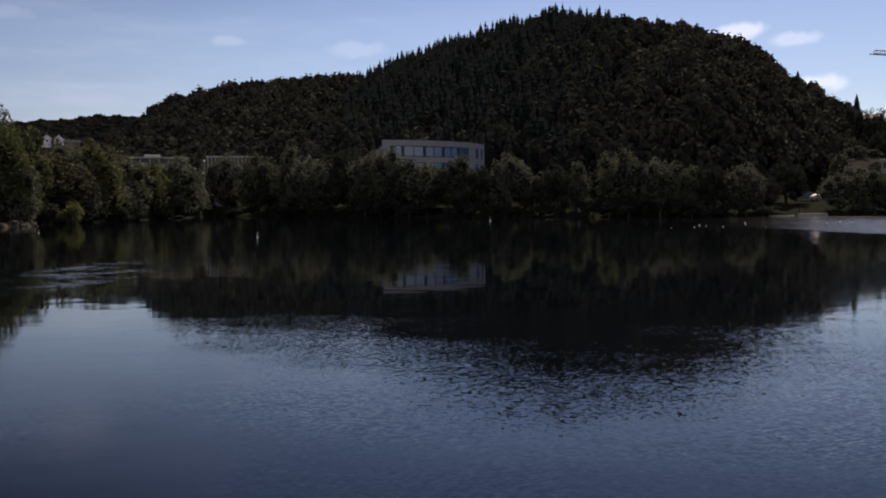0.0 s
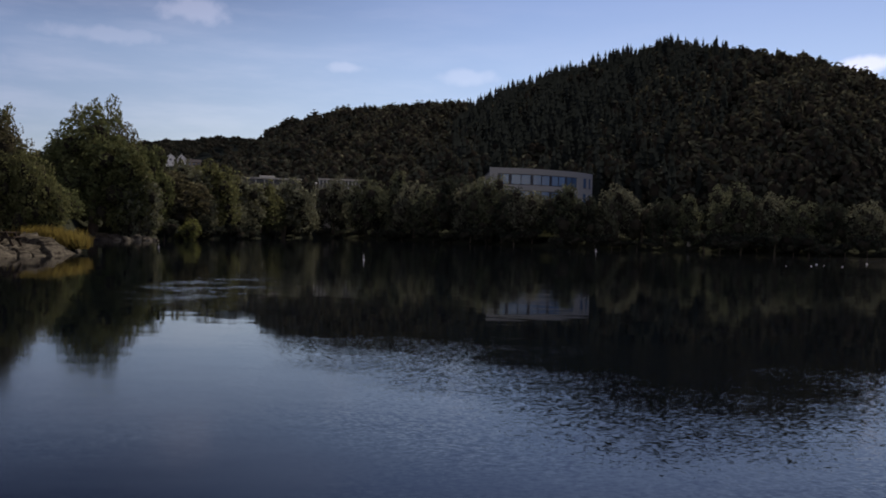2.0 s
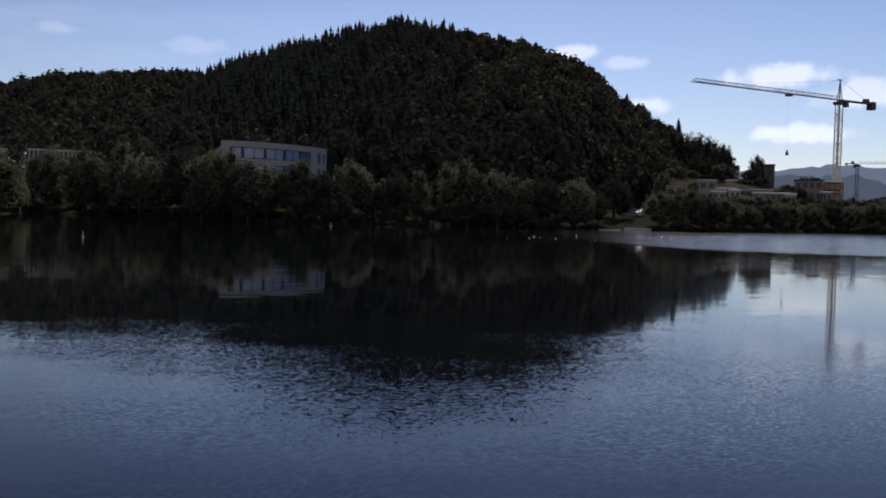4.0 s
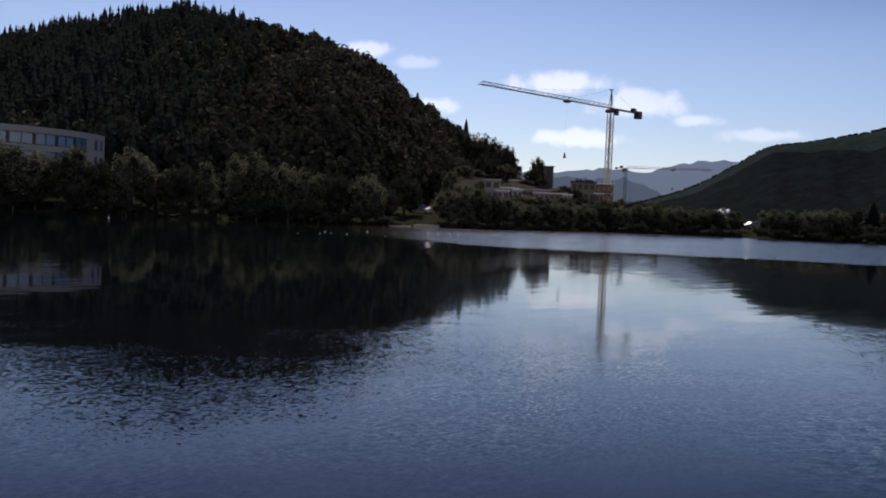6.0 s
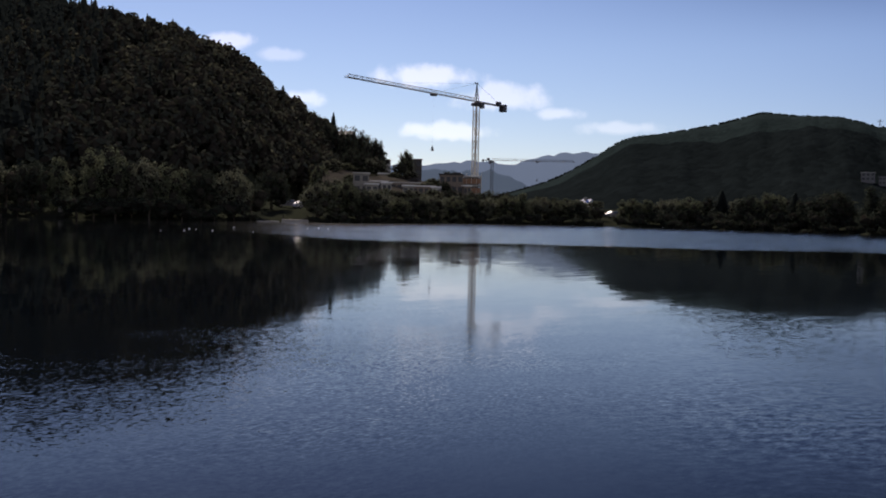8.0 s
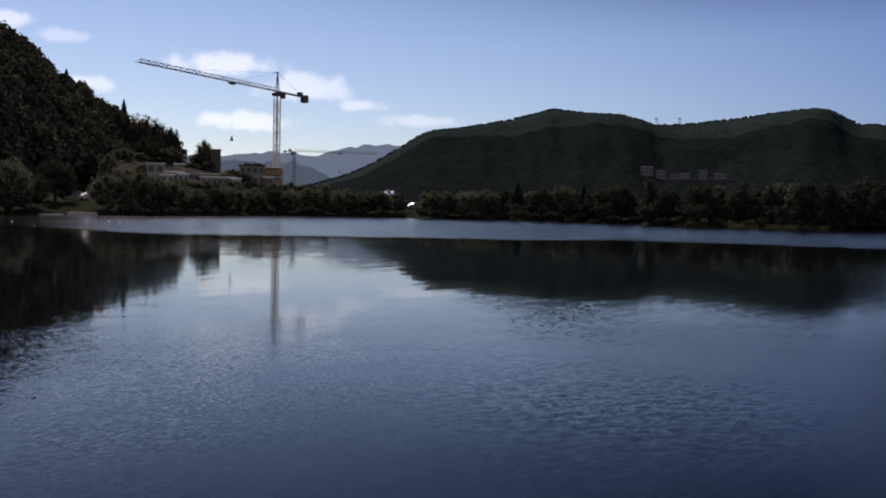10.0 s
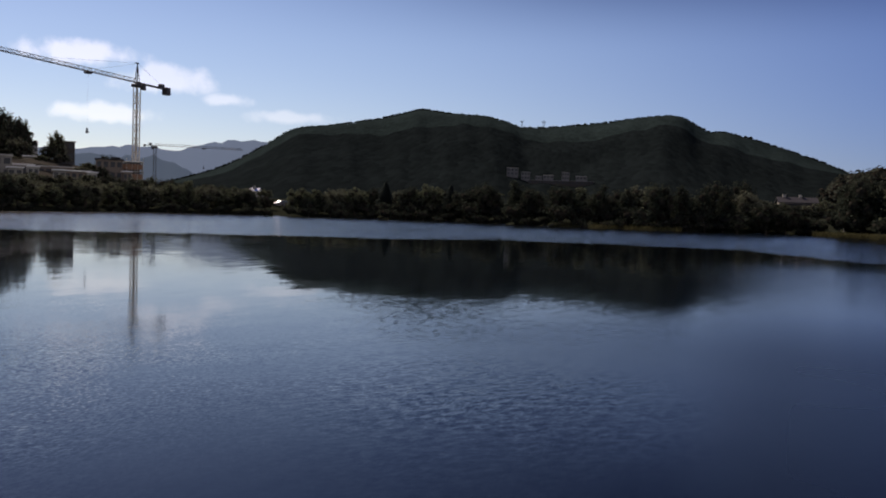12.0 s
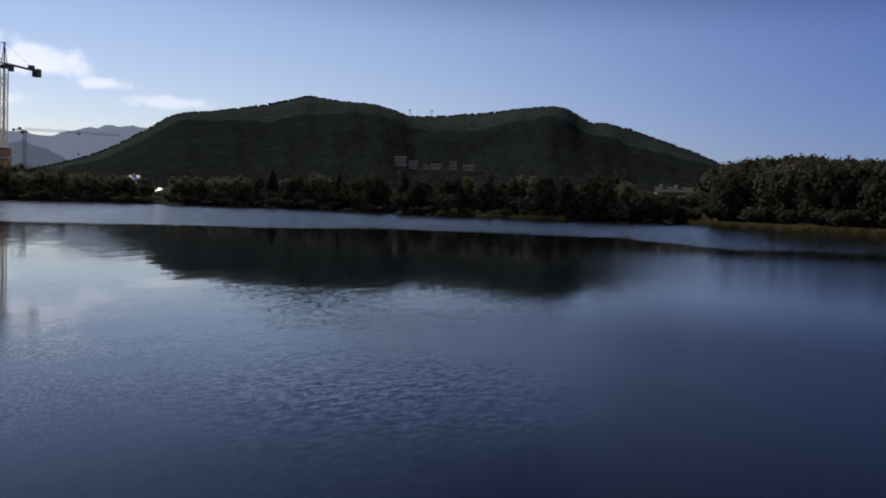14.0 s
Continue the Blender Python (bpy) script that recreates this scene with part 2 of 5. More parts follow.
    rough = add(mul(lane, 0.12), mul(patch_b, 0.015), mul(smooth(t, bearing, -44.0, -60.0), smooth(t, gone, 24.0, 14.0), 0.13), mul(smooth(t, bearing, -67.0, -76.0), smooth(t, gone, 60.0, 40.0), 0.1), mul(smooth(t, bearing, -18.0, -27.0), smooth(t, bearing, -44.0, -38.0), 0.015), mul(smooth(t, bearing, 8.0, 16.0), smooth(t, gone, 17.0, 11.0), 0.07), 0.03)
    link(t, rough, bsdf.inputs["Roughness"])
    link(t, upright.outputs[0], bsdf.inputs["Normal"])
    link(t, bsdf.outputs[0], out.inputs[0])
    return m


def glass_material():
    m = bpy.data.materials.new("window_glass")
    m.use_nodes = True
    b = m.node_tree.nodes["Principled BSDF"]
    b.inputs["Base Color"].default_value = (0.06, 0.13, 0.25, 1.0)
    b.inputs["Roughness"].default_value, b.inputs["IOR"].default_value = 0.08, 1.7
    n = node(m.node_tree, "ShaderNodeTexNoise", Scale=0.6)
    bp = node(m.node_tree, "ShaderNodeBump", Strength=0.05, Distance=0.05)
    link(m.node_tree, n.outputs["Fac"], bp.inputs["Height"])
    link(m.node_tree, bp.outputs[0], b.inputs["Normal"])
    return m


def dim_glass_material():
    m = bpy.data.materials.new("dull_window_glass")
    m.use_nodes = True
    b = m.node_tree.nodes["Principled BSDF"]
    b.inputs["Base Color"].default_value = (0.03, 0.034, 0.04, 1.0)
    b.inputs["Roughness"].default_value = 0.45
    n = node(m.node_tree, "ShaderNodeTexNoise", Scale=1.2)
    link(m.node_tree, smooth(m.node_tree, n.outputs["Fac"], -0.4, 1.6), b.inputs["Roughness"])
    return m


DIM_GLASS = dim_glass_material()
WATER = water_material()
GLASS = glass_material()
CAR_GLASS = GLASS.copy()
CAR_GLASS.name = "car_window_glass"
CAR_GLASS.node_tree.nodes["Principled BSDF"].inputs["Roughness"].default_value = 0.36
GROUND = surface("ground_grass", (0.026, 0.03, 0.02), 0.95, spread=0.7, grain=1.3, bump=0.6, step=0.15)
EARTH = surface("bare_earth", (0.058, 0.055, 0.046), 0.95, spread=0.6, grain=0.7, bump=0.4, step=0.2)
LEAF_OLIVE = surface("olive_leaves", (0.104, 0.12, 0.076), 0.6, spread=0.38, grain=0.9, leafy=0.26)
LEAF_DARK = surface("dark_leaves", (0.041, 0.051, 0.038), 0.6, spread=0.38, grain=0.9, leafy=0.26)
LEAF_GREY = surface("willow_leaves", (0.13, 0.142, 0.1), 0.6, spread=0.36, grain=0.9, leafy=0.26)
LEAF_RUST = surface("rusty_leaves", (0.092, 0.09, 0.054), 0.6, spread=0.38, grain=0.9, leafy=0.26)
ASH_LEAF = surface("ash_leaves", (0.118, 0.131, 0.06), 0.6, spread=0.38, grain=1.2, leafy=0.26)
ALDER_LEAF = surface("alder_leaves", (0.09, 0.108, 0.05), 0.6, spread=0.38, grain=1.2, leafy=0.26)
SILVER_LEAF = surface("silver_willow_leaves", (0.134, 0.147, 0.098), 0.6, spread=0.38, grain=1.2, leafy=0.26)
LIT_AUTUMN_WOODS = surface("lit_autumn_wood_leaves", (0.085, 0.09, 0.062), 0.8, spread=0.35, grain=0.35, by="tint", leafy=0.2)
SPRUCE = surface("spruce_needles", (0.021, 0.0275, 0.025), 0.9, spread=0.2, grain=0.7, by="tint", leafy=0.001)
WOODS = surface("wood_leaves", (0.052, 0.06, 0.046), 0.8, spread=0.2, grain=0.35, by="tint", leafy=0.2)


def canopy_material(name, colour, size):
    """A far forest: the crowns show as small domes, each of its own tone."""
    m = surface(name, colour, 0.95, spread=0.3, stain=1.6, grain=0.08)
    t = m.node_tree
    b = next(n for n in t.nodes if n.type == "BSDF_PRINCIPLED")
    hsv = next(n for n in t.nodes if n.type == "HUE_SAT")
    cells = node(t, "ShaderNodeTexVoronoi", Scale=1.0 / size)
    # crowns lean out of the slope and hang over each other down towards the lake
    drawn = t.nodes.new("ShaderNodeMapping")
    drawn.vector_type = "TEXTURE"
    drawn.inputs["Rotation"].default_value = (0, 0, radians(-60))
    drawn.inputs["Scale"].default_value = (1.0, 3.5, 3.5)
    link(t, t.nodes.new("ShaderNodeNewGeometry").outputs["Position"], drawn.inputs["Vector"])
    link(t, drawn.outputs[0], cells.inputs["Vector"])
    tone = t.nodes.new("ShaderNodeSeparateXYZ")
    link(t, cells.outputs["Color"], tone.inputs[0])
    own = hsv.inputs["Value"].links[0].from_socket
    link(t, math_node(t, "MULTIPLY", own, math_node(t, "ADD", 0.8, math_node(t, "MULTIPLY", tone.outputs[0], 0.4))), hsv.inputs["Value"])
    bump = node(t, "ShaderNodeBump", Strength=0.35, Distance=size * 0.35)
    link(t, math_node(t, "SUBTRACT", 1.0, cells.outputs["Distance"]), bump.inputs["Height"])
    link(t, bump.outputs[0], b.inputs["Normal"])
    return m


# bluish tints with the distance haze in the colour, paler on the upper slope
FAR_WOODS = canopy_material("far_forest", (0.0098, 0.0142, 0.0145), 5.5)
UPPER_SLOPE = canopy_material("upper_mountain_slope", (0.0185, 0.029, 0.028), 4.5)
# twig-brown crown cores, darkened so the inner shade is in the colour
TWIG_SHADE = surface("inner_twig_shade", (0.03, 0.028, 0.022), 0.95, spread=0.5, grain=3.0, bump=0.8, step=0.15)
BARK = surface("bark", (0.09, 0.075, 0.06), 0.9, spread=0.6, grain=6.0, bump=0.7, step=0.03)
BIRCH = surface("birch_bark", (0.25, 0.24, 0.21), 0.8, spread=0.8, grain=5.0, bump=0.4)
DRY_GRASS = surface("yellow_grass", (0.21, 0.17, 0.05), 0.8, spread=0.6, grain=2.0, leafy=0.3)
LAWN = surface("sunny_lawn", (0.17, 0.18, 0.07), 0.9, spread=0.5, grain=1.5)
REED = surface("reed_grass", (0.10, 0.096, 0.046), 0.8, spread=0.6, grain=1.0, leafy=0.3)
PANEL = surface("pale_facade_panel", (0.29, 0.3, 0.3), 0.7, spread=0.15, grain=1.2, bump=0.05)
WHITE = surface("white_boards", (0.84, 0.84, 0.82), 0.6, spread=0.15, grain=2.0, bump=0.1)
FRAME = surface("dark_window_frame", (0.018, 0.024, 0.04), 0.45, spread=0.2)
ROOF = surface("dark_roof", (0.026, 0.026, 0.03), 0.7, spread=0.4, grain=3.0, bump=0.3)
PALE_ROOF = surface("pale_metal_roof", (0.6, 0.6, 0.6), 0.35, 0.4, spread=0.2, grain=1.0)
TIN_ROOF = surface("bright_tin_roof", (0.7, 0.7, 0.7), 0.26, 0.9, spread=0.15, grain=2.0)
CONCRETE = surface("concrete", (0.38, 0.375, 0.34), 0.85, spread=0.4, grain=1.5, bump=0.3)
DULL_WALL = surface("dull_plaster", (0.28, 0.27, 0.24), 0.85, spread=0.5, grain=0.8, bump=0.2)
DARK_WALL = surface("dark_wall", (0.08, 0.075, 0.07), 0.8, spread=0.3, grain=1.5, bump=0.2)
BROWN_WALL = surface("brown_wall", (0.22, 0.185, 0.15), 0.8, spread=0.3, grain=1.5, bump=0.2)
GREY_WALL = surface("grey_plaster", (0.2, 0.205, 0.205), 0.85, spread=0.4, grain=0.8, bump=0.2)
ORANGE = surface("orange_sheeting", (0.34, 0.19, 0.11), 0.7, spread=0.4, grain=1.5)
STEEL = surface("crane_steel", (0.62, 0.6, 0.52), 0.5, 0.0, spread=0.3, grain=2.0)
# jib steel darkened in colour to read as a silhouette on the sky
JIB = surface("silhouette_crane_steel", (0.22, 0.21, 0.19), 0.6, 0.0, spread=0.3, grain=2.0)
DARK_STEEL = surface("dark_steel", (0.06, 0.06, 0.065), 0.5, 0.3, spread=0.3, grain=2.0)
TIMBER = surface("weathered_timber", (0.045, 0.037, 0.03), 0.85, spread=0.5, grain=9.0, bump=0.4)
CAR_WHITE = surface("white_car_paint", (0.75, 0.75, 0.75), 0.5, spread=0.05)
CAR_GREY = surface("grey_car_paint", (0.22, 0.23, 0.25), 0.55, 0.0, spread=0.05)
RUBBER = surface("tyre_rubber", (0.02, 0.02, 0.02), 0.9, spread=0.2)


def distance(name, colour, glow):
    """Far hills as a plain backdrop: a faint glow stands in for the haze of miles of bright air."""
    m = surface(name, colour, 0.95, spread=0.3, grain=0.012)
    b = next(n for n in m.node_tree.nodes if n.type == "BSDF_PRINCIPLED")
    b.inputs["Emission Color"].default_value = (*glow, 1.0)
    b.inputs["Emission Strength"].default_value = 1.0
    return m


HAZE_NEAR = distance("blue_haze_hill", (0.03, 0.04, 0.045), (0.05, 0.08, 0.12))
HAZE_FAR = distance("pale_haze_hill", (0.03, 0.04, 0.05), (0.105, 0.155, 0.225))


def rock_material():
    """Bedrock with long dark seams and lichen."""
    m = surface("bedrock", (0.135, 0.13, 0.1), 0.9, spread=0.7, grain=2.6, bump=0.8, step=0.06)
    t = m.node_tree
    b = next(n for n in t.nodes if n.type == "BSDF_PRINCIPLED")
    hsv = next(n for n in t.nodes if n.type == "HUE_SAT")
    mp = t.nodes.new("ShaderNodeMapping")
    mp.vector_type = "TEXTURE"
    mp.inputs["Rotation"].default_value = (0, 0, radians(52))
    mp.inputs["Scale"].default_value = (5.0, 0.8, 0.6)
    link(t, t.nodes.new("ShaderNodeNewGeometry").outputs["Position"], mp.inputs["Vector"])
    seams = node(t, "ShaderNodeTexNoise", Scale=1.3, Detail=3.0, Roughness=0.55)
    link(t, mp.outputs[0], seams.inputs["Vector"])
    mix = t.nodes.new("ShaderNodeMix")
    mix.data_type = "RGBA"
    link(t, smooth(t, math_node(t, "ABSOLUTE", math_node(t, "SUBTRACT", seams.outputs["Fac"], 0.5)), 0.006, 0.05), mix.inputs["Factor"])
    mix.inputs["A"].default_value = (0.02, 0.018, 0.015, 1.0)
    link(t, hsv.outputs[0], mix.inputs["B"])
    link(t, mix.outputs["Result"], b.inputs["Base Color"])
    return m


ROCK = rock_material()

# ---- plan: bearings in degrees to the left of north, distances in metres from the near bank ----
SHORE_AZ = [-130, -112, -100, -87, -82, -78, -75, -72, -67, -61, -56, -50, -45, -39, -34, -30, -26, -22, -16, -10, -5, 0, 5, 9, 13.5, 14.2, 14.9, 17, 20.5, 24, 26, 28, 28.9, 29.2, 31, 33, 35, 37, 45, 55, 64]
SHORE_D = [30, 90, 118, 136, 145, 155, 163, 157, 152, 155, 170, 178, 180, 180, 172, 152, 141, 138, 137, 140, 145, 150, 165, 190, 218, 212, 205, 182, 152, 133, 128, 124, 120, 73, 70, 67, 61, 58, 47, 30, 22]
RIDGES = {}  # name: (ridge distance, foot distance, canopy, bearings, elevations of the skyline)
RIDGES["main"] = (400, 222, 12.2, [-30, -28.8, -28.3, -27.3, -25.9, -24.7, -23.8, -22.9, -21.8, -20.8, -19.9, -18.7, -16.8, -14.7, -12.7, -9.9, -7.3, -4.6, -2.2, -0.4, 1.2, 3, 4.5, 6, 8.5, 11], [0.0, 0.8, 4.1, 4.6, 4.82, 5.9, 6.6, 7.15, 7.75, 8.25, 9.3, 9.9, 10.5, 11.0, 11.5, 11.9, 11.9, 11.3, 10.8, 10.1, 9.72, 9.08, 8.35, 7.0, 4.0, 0.5])
RIDGES["left"] = (520, 255, 10, [0, 3.8, 6.8, 8.4, 10.6, 13.3, 16.4, 17.9, 18.7, 20, 22, 25], [8.3, 8.5, 8.25, 8.1, 7.85, 7.55, 6.9, 5.9, 5.2, 4.2, 3.0, 1.5])
RIDGES["far_left"] = (1000, 480, -4.0, [12, 18.5, 20.7, 22.3, 24.8, 30, 45, 60], [5.25, 5.3, 5.33, 5.08, 4.85, 3.6, 2.7, 2.0])
RIDGES["mountain"] = (1500, 480, -2.0, [-95, -86, -82, -78.1, -77.1, -76.2, -74.85, -73.85, -72.5, -71.7, -70.8, -70.1, -69.1, -68.56, -67.7, -65.6, -64.2, -62.1, -60, -58.4, -57.3, -56.2, -54.1, -51.9, -50.4, -49, -46.2, -44.2, -43.4, -42, -40, -38.7, -36, -33], [1.5, 1.8, 2.2, 2.79, 3.27, 3.59, 4.08, 4.4, 4.86, 5.08, 5.24, 5.2, 5.7, 6.03, 6.22, 6.05, 5.81, 5.58, 5.37, 5.32, 5.67, 5.95, 6.05, 6.3, 5.9, 5.55, 5.05, 4.8, 4.5, 3.55, 2.4, 1.85, 1.0, 0.3])
RIDGES["foothill"] = (1050, 620, 0.5, [-84, -80, -77, -74.5, -72.5, -70, -67, -64, -60, -57, -54, -51, -48, -44], [0.3, 1.4, 2.2, 3.0, 3.7, 4.45, 4.75, 4.8, 4.6, 4.1, 3.3, 2.4, 1.6, 0.6])
RIDGES["site"] = (300, 225, 3, [-37, -35.4, -34, -33, -31.5, -30, -28, -26, -24.5], [0, 1.5, 1.9, 2.1, 2.5, 2.7, 2.9, 3.1, 3.0])
RIDGES["wood"] = (420, 230, 9, [-100, -90, -85, -82.6, -80.1, -78, -76.5, -74], [3.0, 3.1, 3.2, 3.3, 3.1, 2.7, 1.5, 0.3])
RIDGES["valley"] = (2600, 1500, 0, [-45, -40, -38.2, -37.1, -35.6, -33.4, -31.3, -28, -20], [0.8, 1.0, 1.5, 2.15, 2.7, 2.62, 2.74, 2.2, 1.5])
RIDGES["blue"] = (4200, 2900, 0, [-60, -46, -42.2, -41.3, -39.6, -37.7, -36.7, -35.7, -34.4, -32.6, -31, -26, -20, -10], [3.0, 3.8, 3.92, 4.0, 3.88, 3.46, 3.06, 3.25, 3.34, 3.16, 2.97, 2.8, 2.5, 1.0])


def at(az, d, z=0.0):
    a = radians(az)
    return Vector((-d * math.sin(a), d * math.cos(a), z))


def shore(az):
    return np.interp(az, SHORE_AZ, SHORE_D) + 1.2 * np.sin(np.asarray(az) * 2.3) + 0.7 * np.sin(np.asarray(az) * 6.1 + 1.0)


def ridge_z(name, az, r):
    ridge, foot, canopy, bearing, skyline = RIDGES[name]
    if name == "main":
        foot = np.interp(az, [-29, -23, -17], [330, 300, 222])
    el = np.interp(az, bearing, skyline, left=0.0, right=0.0)
    top = np.maximum(EYE[2] + ridge * np.tan(np.radians(el)) - canopy - 4.0, 0.0)
    if canopy == 0:
        # uneven crests of the far mountains
        top = top + np.minimum(top, 40) / 40 * (4.0 * np.sin(az * 5.3) + 2.5 * np.sin(az * 11.7 + 1) + 1.5 * np.sin(az * 23.0))
    s = np.clip((r - foot) / (ridge - foot), 0.0, 1.0)
    if name == "mountain":
        # spurs and gullies that run down the slope
        s = np.clip(s + s * (1 - s) * (0.12 * np.sin(az * 0.55 + 1.0) + 0.03 * np.sin(az * 1.9 + r * 0.004) + 0.02 * np.sin(az * 4.1 - r * 0.006)), 0, 1)
    rise = 0.5 * s + 0.5 * s * s * (3 - 2 * s)
    if name == "main":
        # a steep foot under a round top
        rise = 0.3 * s + 0.7 * np.sin(np.pi / 2 * s)
    fall = 1.0 - 0.6 * np.clip((r - ridge) / (ridge * 0.6), 0.0, 1.0)
    return top * rise * fall


def ground_z(az, r):
    """The height of the land at a bearing and a distance."""
    az, r = np.asarray(az, float), np.asarray(r, float)
    y = r * np.cos(np.radians(az + 25.0))
    edge = shore(az)
    front = np.abs(az + 25.0) < 88
    past = r - edge
    rocky = np.clip(1.0 - np.abs(az - 34.0) / 7.0, 0, 1)
    land = 0.02 + 0.3 * np.clip(past / (2.5 + 3 * rocky), 0, 1) + 1.55 * np.clip((past - 2) / 14.0, 0, 1) + 2.0 * np.clip((past - 16) / 60.0, 0, 1)
    # the near bank that the camera stands on, and the land behind it
    back = 0.6 + 2.5 * np.clip((-y - 4.0) / 40.0, 0, 1)
    side = np.clip((np.abs(az + 25.0) - 68.0) / 20.0, 0, 1)
    land = np.where(front, land * (1 - side) + back * side, back)
    s = np.clip((y - 0.4) / 4.2, 0, 1)
    bank = 0.6 - 2.2 * s * s * (3 - 2 * s)
    lake = (r < edge) & front
    hills = np.zeros_like(land)
    for name in RIDGES:
        hills = np.maximum(hills, ridge_z(name, az, r))
    rough = 0.12 * np.clip((r - 30.0) / 40.0, 0, 1) * np.sin(r * 0.35 + az * 3.1) + np.where(r < 470, 0.012 * hills * np.sin(r * 0.09 + az * 1.7), 0.0)
    depth = -0.25 - 1.2 * np.clip((edge - r) / 8.0, 0, 1)
    return np.where(lake, np.maximum(depth, bank), land + hills + np.where(hills > 1, rough * 3, rough))


def fast_mesh(name, verts, tris, materials, index=None, tint=None, normals=None):
    """A mesh out of arrays of corners and triangles."""
    me = bpy.data.meshes.new(name)
    verts, tris = np.asarray(verts, np.float32), np.asarray(tris, np.int32)
    if normals is not None:
        # every leaf shows its front on the side that its soft normal points to
        a, b, c = verts[tris[:, 0]], verts[tris[:, 1]], verts[tris[:, 2]]
        wrong = (np.cross(b - a, c - a) * (normals[tris[:, 0]] + normals[tris[:, 1]] + normals[tris[:, 2]])).sum(1) < 0
        tris = np.where(wrong[:, None], tris[:, ::-1], tris)
    me.vertices.add(len(verts))
    me.vertices.foreach_set("co", verts.ravel())
    me.loops.add(tris.size)
    me.loops.foreach_set("vertex_index", tris.ravel())
    me.polygons.add(len(tris))
    me.polygons.foreach_set("loop_start", np.arange(0, tris.size, 3, dtype=np.int32))
    for m in materials:
        me.materials.append(m)
    if index is not None:
        me.polygons.foreach_set("material_index", np.asarray(index, np.int32))
    if tint is not None:
        me.attributes.new("tint", "FLOAT", "POINT").data.foreach_set("value", np.asarray(tint, np.float32))
    me.update(calc_edges=True)
    if normals is not None:
        me.polygons.foreach_set("use_smooth", np.ones(len(tris), bool))
        normals = normals / np.maximum(np.linalg.norm(normals, axis=1), 1e-6)[:, None]
        me.normals_split_custom_set_from_vertices(normals.tolist())
    return me


def build_ground():
    az = np.concatenate([np.arange(-180, -95, 2.5), np.arange(-95, 50, 0.4), np.arange(50, 180, 2.5)])
    r = np.concatenate([[0.02, 0.5, 1, 1.5, 2, 2.5, 3, 3.5, 4, 4.5, 5, 6, 8, 10, 13, 16, 20, 26, 34, 42], np.arange(48, 265, 2.5), np.arange(265, 620, 9.0), np.arange(620, 1800, 40.0), np.arange(1800, 4900, 200.0)])
    A, Rr = np.meshgrid(az, r, indexing="ij")
    Z = ground_z(A, Rr)
    V = np.stack([-Rr * np.sin(np.radians(A)), Rr * np.cos(np.radians(A)), Z], -1).reshape(-1, 3)
    na, nr = len(az), len(r)
    i, j = np.meshgrid(np.arange(na), np.arange(nr - 1), indexing="ij")
    k = (i + 1) % na
    a, b, c, d = i * nr + j, i * nr + j + 1, k * nr + j + 1, k * nr + j
    tris = np.stack([np.stack([a, c, b], -1), np.stack([a, d, c], -1)], 2).reshape(-1, 3)
    rr = np.repeat(Rr[:, :-1].ravel(), 2)
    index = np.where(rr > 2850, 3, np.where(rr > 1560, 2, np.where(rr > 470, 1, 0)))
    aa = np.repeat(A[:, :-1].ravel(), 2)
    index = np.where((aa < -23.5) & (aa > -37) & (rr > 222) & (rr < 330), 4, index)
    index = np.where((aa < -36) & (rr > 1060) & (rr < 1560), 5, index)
    me = fast_mesh("ground", V, tris, [GROUND, FAR_WOODS, HAZE_NEAR, HAZE_FAR, EARTH, UPPER_SLOPE], index)
    me.polygons.foreach_set("use_smooth", np.ones(len(tris), bool))
    return tagged(new("ground", me), "grassy lake shore rising to wooded hills and blue mountains", "ground", kind="structure")


def build_water():
    bm = bmesh.new()
    n = 48
    ring = [bm.verts.new((230 * math.cos(2 * math.pi * i / n), 95 + 235 * math.sin(2 * math.pi * i / n), 0.0)) for i in range(n)]
    bm.faces.new(ring)
    me = bpy.data.meshes.new("water")
    bm.to_mesh(me)
    bm.free()
    me.materials.append(WATER)
    return tagged(new("water", me), "dark blue lake water with wind ripples and reflections", "water", kind="structure")


build_ground()
build_water()

# ---- trees ----
RNG = np.random.default_rng(7)


def clumps_on(rng, lobes, per, ratio):
    """Smaller clumps of foliage seated on the upper and outer skin of each lobe."""
    out = []
    for x, y, z, a, b, c in lobes:
        for i in range(per):
            u = 1 - 1.6 * (i + 0.5) / per
            w, p = math.sqrt(max(0.0, 1 - u * u)), i * 2.39996 + rng.uniform(0, 1.2)
            k = ratio * rng.uniform(0.75, 1.25)
            q = rng.uniform(0.68, 0.9)
            out.append((x + a * w * math.cos(p) * q, y + b * w * math.sin(p) * q, z + c * u * q, a * k, b * k, c * k * 0.85))
    return out


